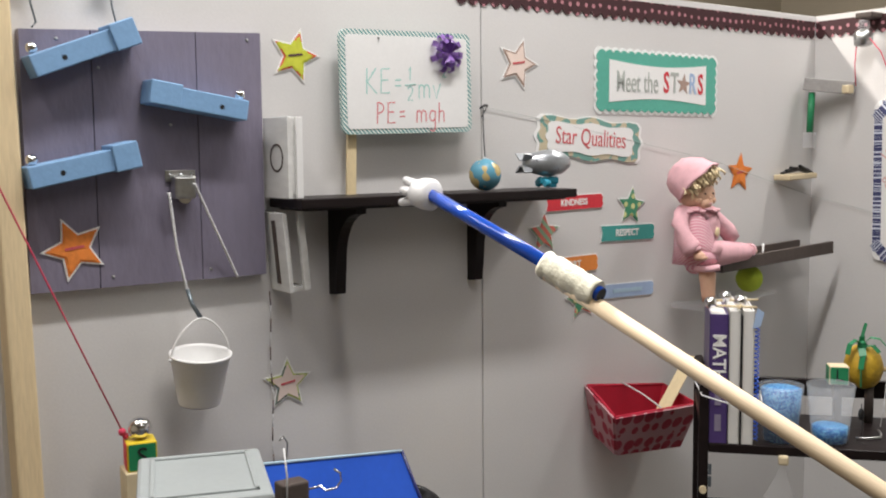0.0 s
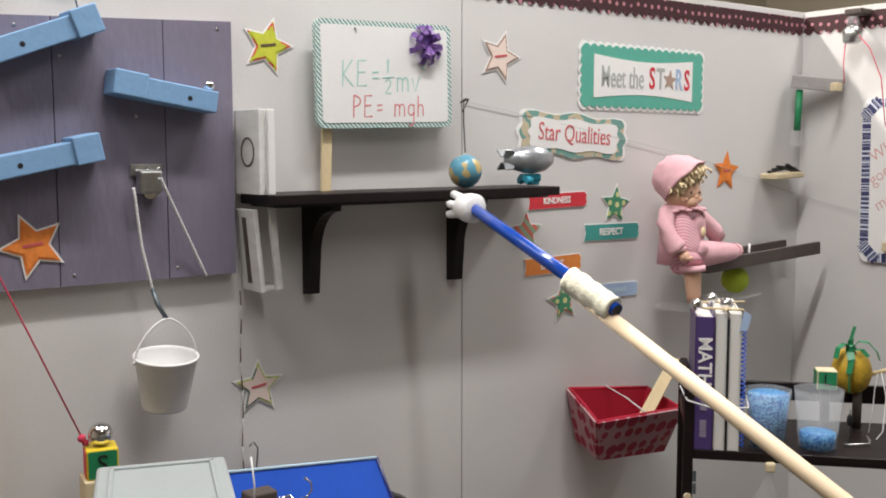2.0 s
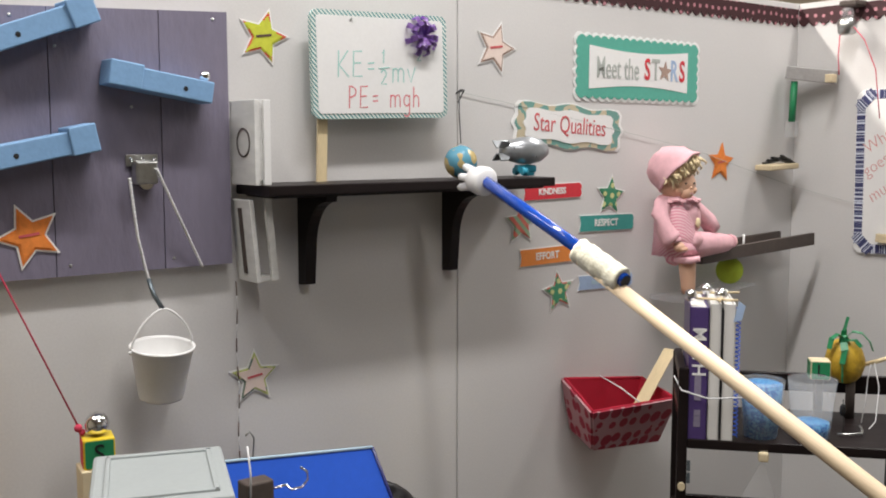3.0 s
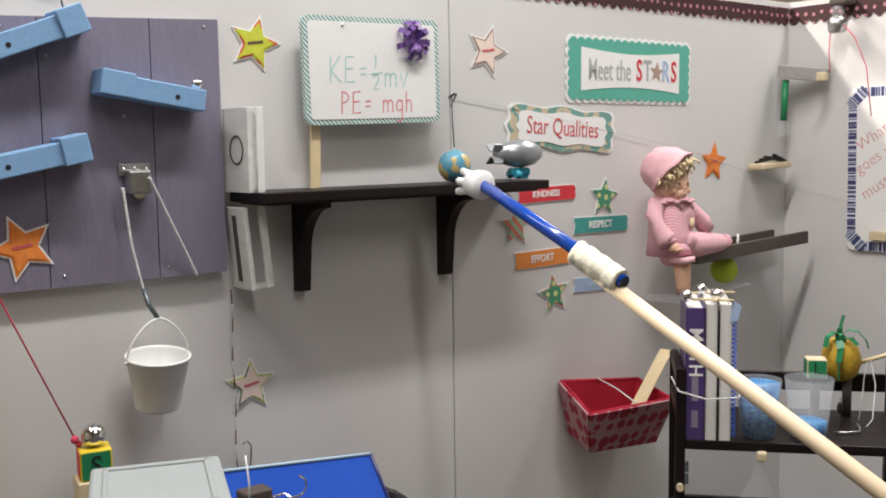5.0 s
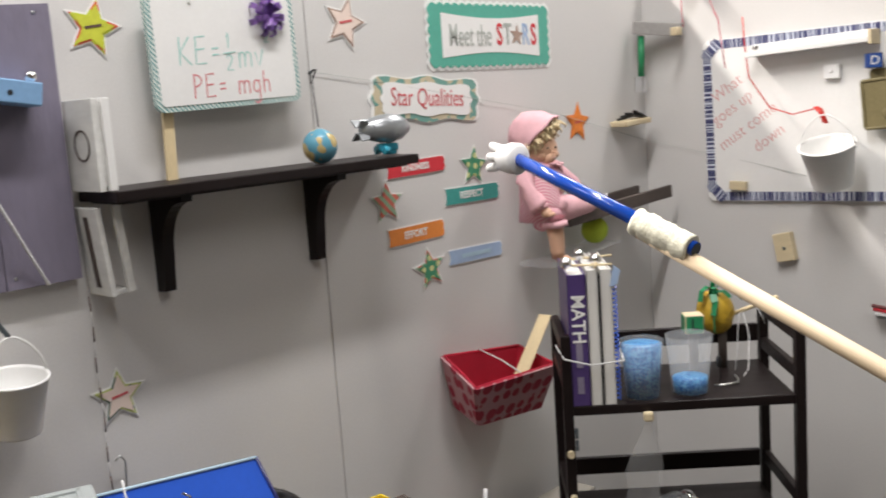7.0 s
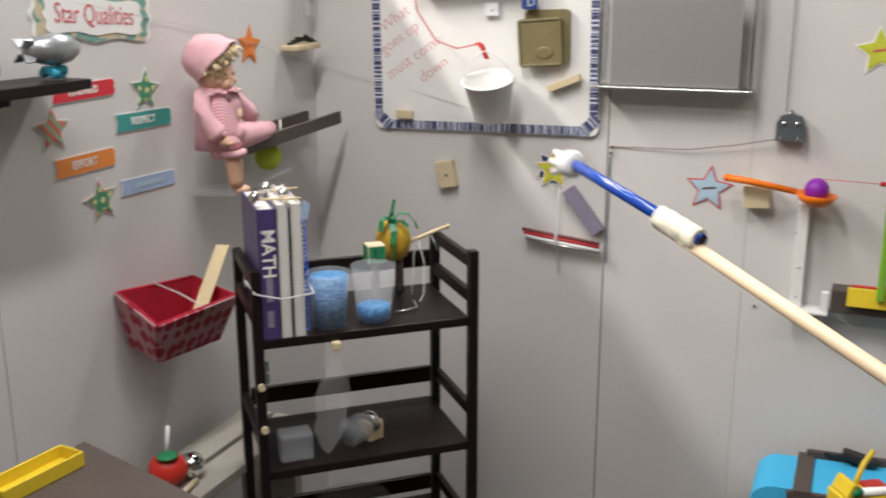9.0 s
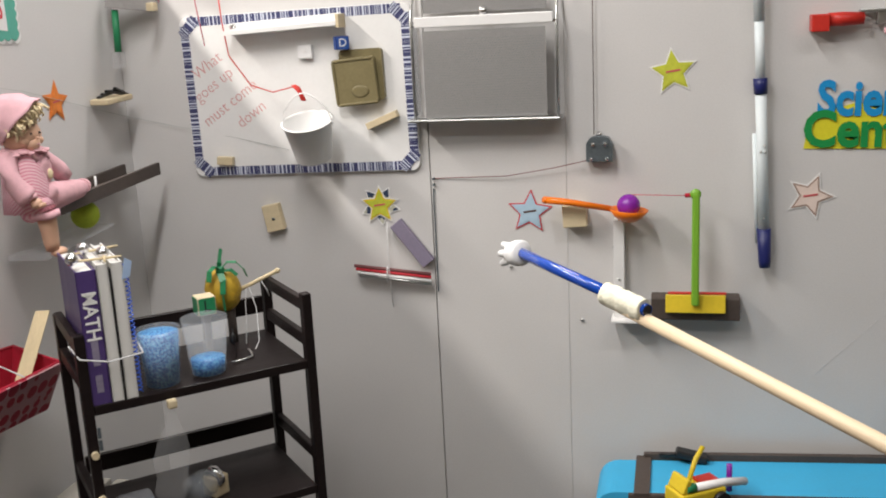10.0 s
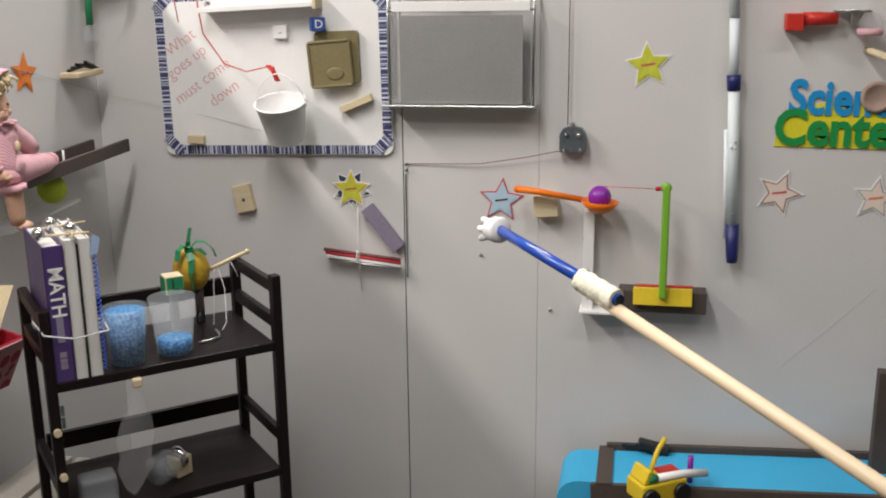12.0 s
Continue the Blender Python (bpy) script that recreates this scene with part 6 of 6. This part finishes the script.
blue_folder()
bm = bmesh.new()
ball(bm, (0, 0, 0.040), 0.062, (1.25, 0.62, 0.95), 40)
for v in bm.verts:
    v.co.z = max(0.0, v.co.z * (1.0 - 4.2 * max(0.0, v.co.x - 0.005)))
    v.co += 0.012 * noise.noise_vector(v.co * 24) + 0.005 * noise.noise_vector(v.co * 70)
    v.co.z = max(0.0, v.co.z)
solid("black_bag", bm, M_BLACK, pose(0.262, -0.112, 0.801), "crumpled black cloth bag on the table", "bag")


def hook_stand():
    root = thing("hook_stand", pose(-0.078, -0.305, 0.80), "small wooden block with wire hooks on the table", "hook")
    bm = bmesh.new()
    box(bm, (0, 0, 0.115), (0.042, 0.03, 0.230), 0.003)
    part("block", bm, M_BROWN, root)
    bm = bmesh.new()
    tube(bm, [(0.021, -0.002, 0.212), (0.044, -0.004, 0.214), (0.052, -0.006, 0.206), (0.068, -0.008, 0.207), (0.077, -0.008, 0.216), (0.076, -0.008, 0.228), (0.066, -0.008, 0.236)], 0.0018)
    part("hook", bm, M_CHROME, root)
    bm = bmesh.new()
    tube(bm, [(-0.016, -0.016, 0.205), (-0.016, -0.018, 0.245), (-0.019, -0.016, 0.284)], 0.0013)
    part("wire", bm, M_WHITEPLASTIC, root)


hook_stand()
bm = bmesh.new()
tube(bm, [(0, 0, 0), (0.001, 0, 0.03), (0.004, 0, 0.062), (-0.004, 0, 0.074), (-0.012, 0, 0.068)], 0.0016)
solid("wire_hook", bm, M_STEEL, pose(0.060, -0.014, 0.930), "thin wire hook on a cord", "hook")
cord = thing("dashed_cord", Matrix(), "thin black and white cord hanging down the wall", "string")
pts = [(0.040 + 0.0015 * math.sin(k), -0.008, 1.262 - 0.024 * k) for k in range(24)]
for k in range(23):
    bm = bmesh.new()
    tube(bm, [pts[k], pts[k + 1]], 0.0011 if k % 2 == 0 else 0.0007)
    part("dash" if k % 2 == 0 else "link", bm, M_DARKINK if k % 2 == 0 else M_ROPE, cord)


def yellow_tray():
    root = thing("yellow_tray", pose(0.392, -0.166, 0.80, 0, 0, -6), "shallow yellow plastic tray on the brown table", "tray")
    bm = bmesh.new()
    box(bm, (0, 0, 0.003), (0.15, 0.05, 0.005), 0.001)
    part("floor", bm, M_YELLOW, root)
    for c, s in (((0, 0.026, 0.014), (0.158, 0.004, 0.026)), ((0, -0.026, 0.014), (0.158, 0.004, 0.026)), ((0.077, 0, 0.014), (0.004, 0.048, 0.026)), ((-0.077, 0, 0.014), (0.004, 0.048, 0.026))):
        bm = bmesh.new()
        box(bm, c, s, 0.001)
        part("side", bm, M_YELLOW, root)


yellow_tray()


def bench():
    root = thing("low_bench", pose(0.90, -0.12, 0), "low beige bench along the wall", "bench")
    for y in (-0.06, 0.03):
        bm = bmesh.new()
        box(bm, (0, y, 0.592), (0.50, 0.075, 0.022), 0.002)
        part("slat", bm, M_BEIGE, root)
    for x in (-0.22, 0.22):
        bm = bmesh.new()
        box(bm, (x, -0.015, 0.290), (0.03, 0.15, 0.580), 0.002)
        part("leg", bm, M_BEIGE, root)


bench()


def apple():
    root = thing("toy_apple", pose(0.762, -0.128, 0.603), "red toy apple with green leaf on the bench", "toy fruit")
    bm = bmesh.new()
    ball(bm, (0, 0, 0.035), 0.039, (1, 1, 0.92), 28)
    part("fruit", bm, M_RED, root)
    bm = bmesh.new()
    tube(bm, [(0, 0, 0.068), (0.006, 0, 0.095), (0.010, 0, 0.125)], 0.0045)
    part("stem", bm, M_WHITEPLASTIC, root)
    bm = bmesh.new()
    ball(bm, (-0.010, -0.01, 0.071), 0.022, (1, 1, 0.25), 14)
    part("leaf", bm, M_GREEN, root)


apple()
bm = bmesh.new()
ball(bm, (0, 0, 0), 0.027, seg=24)
solid("silver_ball", bm, M_CHROME, pose(0.808, -0.152, 0.631), "silver ball ornament beside the toy apple", "ball", "steel balls")
bm = bmesh.new()
tube(bm, [(-0.045, -0.02, 0), (0.0, 0, 0.003), (0.05, 0.01, 0)], 0.006)
solid("tan_stick", bm, M_TAN, pose(0.740, -0.185, 0.610), "short tan stick lying beside the apple", "stick")


# ---- the pointer that moves ----


def pointer():
    """Local x runs from the tip along the rod."""
    root = thing("pointer", Matrix(), "wooden rod with blue tube, taped joint and white pointing tip", "pointer")
    bm = bmesh.new()
    lathe(bm, [(0.0, -0.040), (0.013, -0.039), (0.021, -0.028), (0.0245, -0.012), (0.0245, 0.002), (0.020, 0.007), (0.0, 0.007)], 24, axis="x")
    ball(bm, (-0.030, 0.004, 0.008), 0.012, (1.4, 0.8, 0.9), 14)
    bend = pose(0, 0, 0, 0, -17, 0)
    part("cuff", bm, M_WHITEPLASTIC, root, at=bend)
    for y, z, ln in ((0.006, 0.014, 0.036), (-0.004, -0.014, 0.032), (-0.012, 0.002, 0.020)):
        bm = bmesh.new()
        tube(bm, [(-0.028, y * 0.6, z * 0.7), (-0.028 - ln * 0.6, y, z), (-0.028 - ln, y * 1.1, z * 1.2)], 0.0085, 10, 0.0065)
        ball(bm, (-0.028 - ln, y * 1.1, z * 1.2), 0.0066, seg=10)
        part("prong", bm, M_WHITEPLASTIC, root, at=bend)
    bm = bmesh.new()
    tube(bm, [(-0.006, 0, 0), (0.10, 0, 0), (0.352, 0, 0)], 0.0102, 24)
    part("blue_tube", bm, M_BLUETUBE, root)
    # black disc over the solid end, painted as the hollow's darkness
    bm = bmesh.new()
    tube(bm, [(0.3515, 0, 0), (0.3526, 0, 0)], 0.0086, 20)
    part("hollow_shade", bm, M_BLACK, root, "black disc painting the shade in the tube's open end")
    bm = bmesh.new()
    rnd = random.Random(2)
    prof = [(0.0156 + 0.0005 * math.sin(2.3 * k) + rnd.uniform(0, 0.0006), 0.250 + 0.096 * k / 18) for k in range(19)]
    lathe(bm, prof, 24, axis="x", m=Matrix.Diagonal((1, 1, 1.25, 1)), at=(0, 0, -0.003))
    for v in bm.verts:
        v.co += 0.0022 * noise.noise_vector(v.co * 60) + 0.0010 * noise.noise_vector(v.co * 170)
    part("tape", bm, M_TAPE, root, "wrinkled white tape")
    bm = bmesh.new()
    tube(bm, [(0.26, 0, -0.013), (0.6, 0, -0.026), (1.5, 0, -0.060)], 0.0108, 24)
    part("rod", bm, M_DOWEL, root, "plain wooden dowel")
    return root


POINTER = pointer()


def along(a, b):
    """The pose with its x axis from a to b and z as near up as can be."""
    a, b = Vector(a), Vector(b)
    x = (b - a).normalized()
    y = Vector((0, 0, 1)).cross(x).normalized()
    z = x.cross(y)
    m = Matrix((x, y, z)).transposed().to_4x4()
    m.translation = a
    return m


SWEEP = [
    (0, (0.164, -0.315, 1.433), (0.203, -0.642, 1.311)),
    (0.5, (0.163, -0.289, 1.432), (0.206, -0.616, 1.307)),
    (1, (0.247, -0.214, 1.408), (0.266, -0.54, 1.276)),
    (1.5, (0.274, -0.215, 1.39), (0.285, -0.542, 1.261)),
    (2, (0.354, -0.234, 1.397), (0.348, -0.562, 1.27)),
    (2.5, (0.396, -0.231, 1.405), (0.382, -0.559, 1.279)),
    (3, (0.386, -0.237, 1.426), (0.374, -0.563, 1.296)),
    (3.2, (0.394, -0.23, 1.435), (0.38, -0.556, 1.303)),
    (4.8, (0.39, -0.237, 1.423), (0.376, -0.563, 1.295)),
    (5, (0.393, -0.237, 1.426), (0.378, -0.564, 1.297)),
    (5.5, (0.421, -0.243, 1.424), (0.401, -0.57, 1.295)),
    (6, (0.453, -0.272, 1.422), (0.43, -0.597, 1.29)),
    (6.5, (0.52, -0.373, 1.424), (0.478, -0.698, 1.297)),
    (6.7, (0.511, -0.41, 1.423), (0.47, -0.739, 1.304)),
    (8.3, (0.78, -0.613, 1.424), (0.645, -0.922, 1.317)),
    (8.5, (0.81, -0.623, 1.407), (0.665, -0.928, 1.306)),
    (8.7, (0.884, -0.677, 1.35), (0.711, -0.971, 1.262)),
    (9, (1.018, -0.876, 1.267), (0.795, -1.14, 1.204)),
    (9.1, (1.05, -0.935, 1.223), (0.813, -1.191, 1.172)),
    (9.3, (1.051, -0.981, 1.152), (0.81, -1.238, 1.121)),
    (9.5, (1.078, -1.052, 1.139), (0.826, -1.295, 1.11)),
    (10, (1.087, -1.092, 1.151), (0.828, -1.332, 1.122)),
    (10.5, (1.12, -1.12, 1.129), (0.851, -1.346, 1.1)),
    (11, (1.113, -1.128, 1.156), (0.844, -1.353, 1.118)),
    (11.5, (1.071, -1.097, 1.174), (0.812, -1.332, 1.133)),
    (12, (1.087, -1.106, 1.173), (0.824, -1.334, 1.126)),
]


def motions():
    walk(POINTER, [(t, along(a, b)) for t, a, b in SWEEP])


motions()
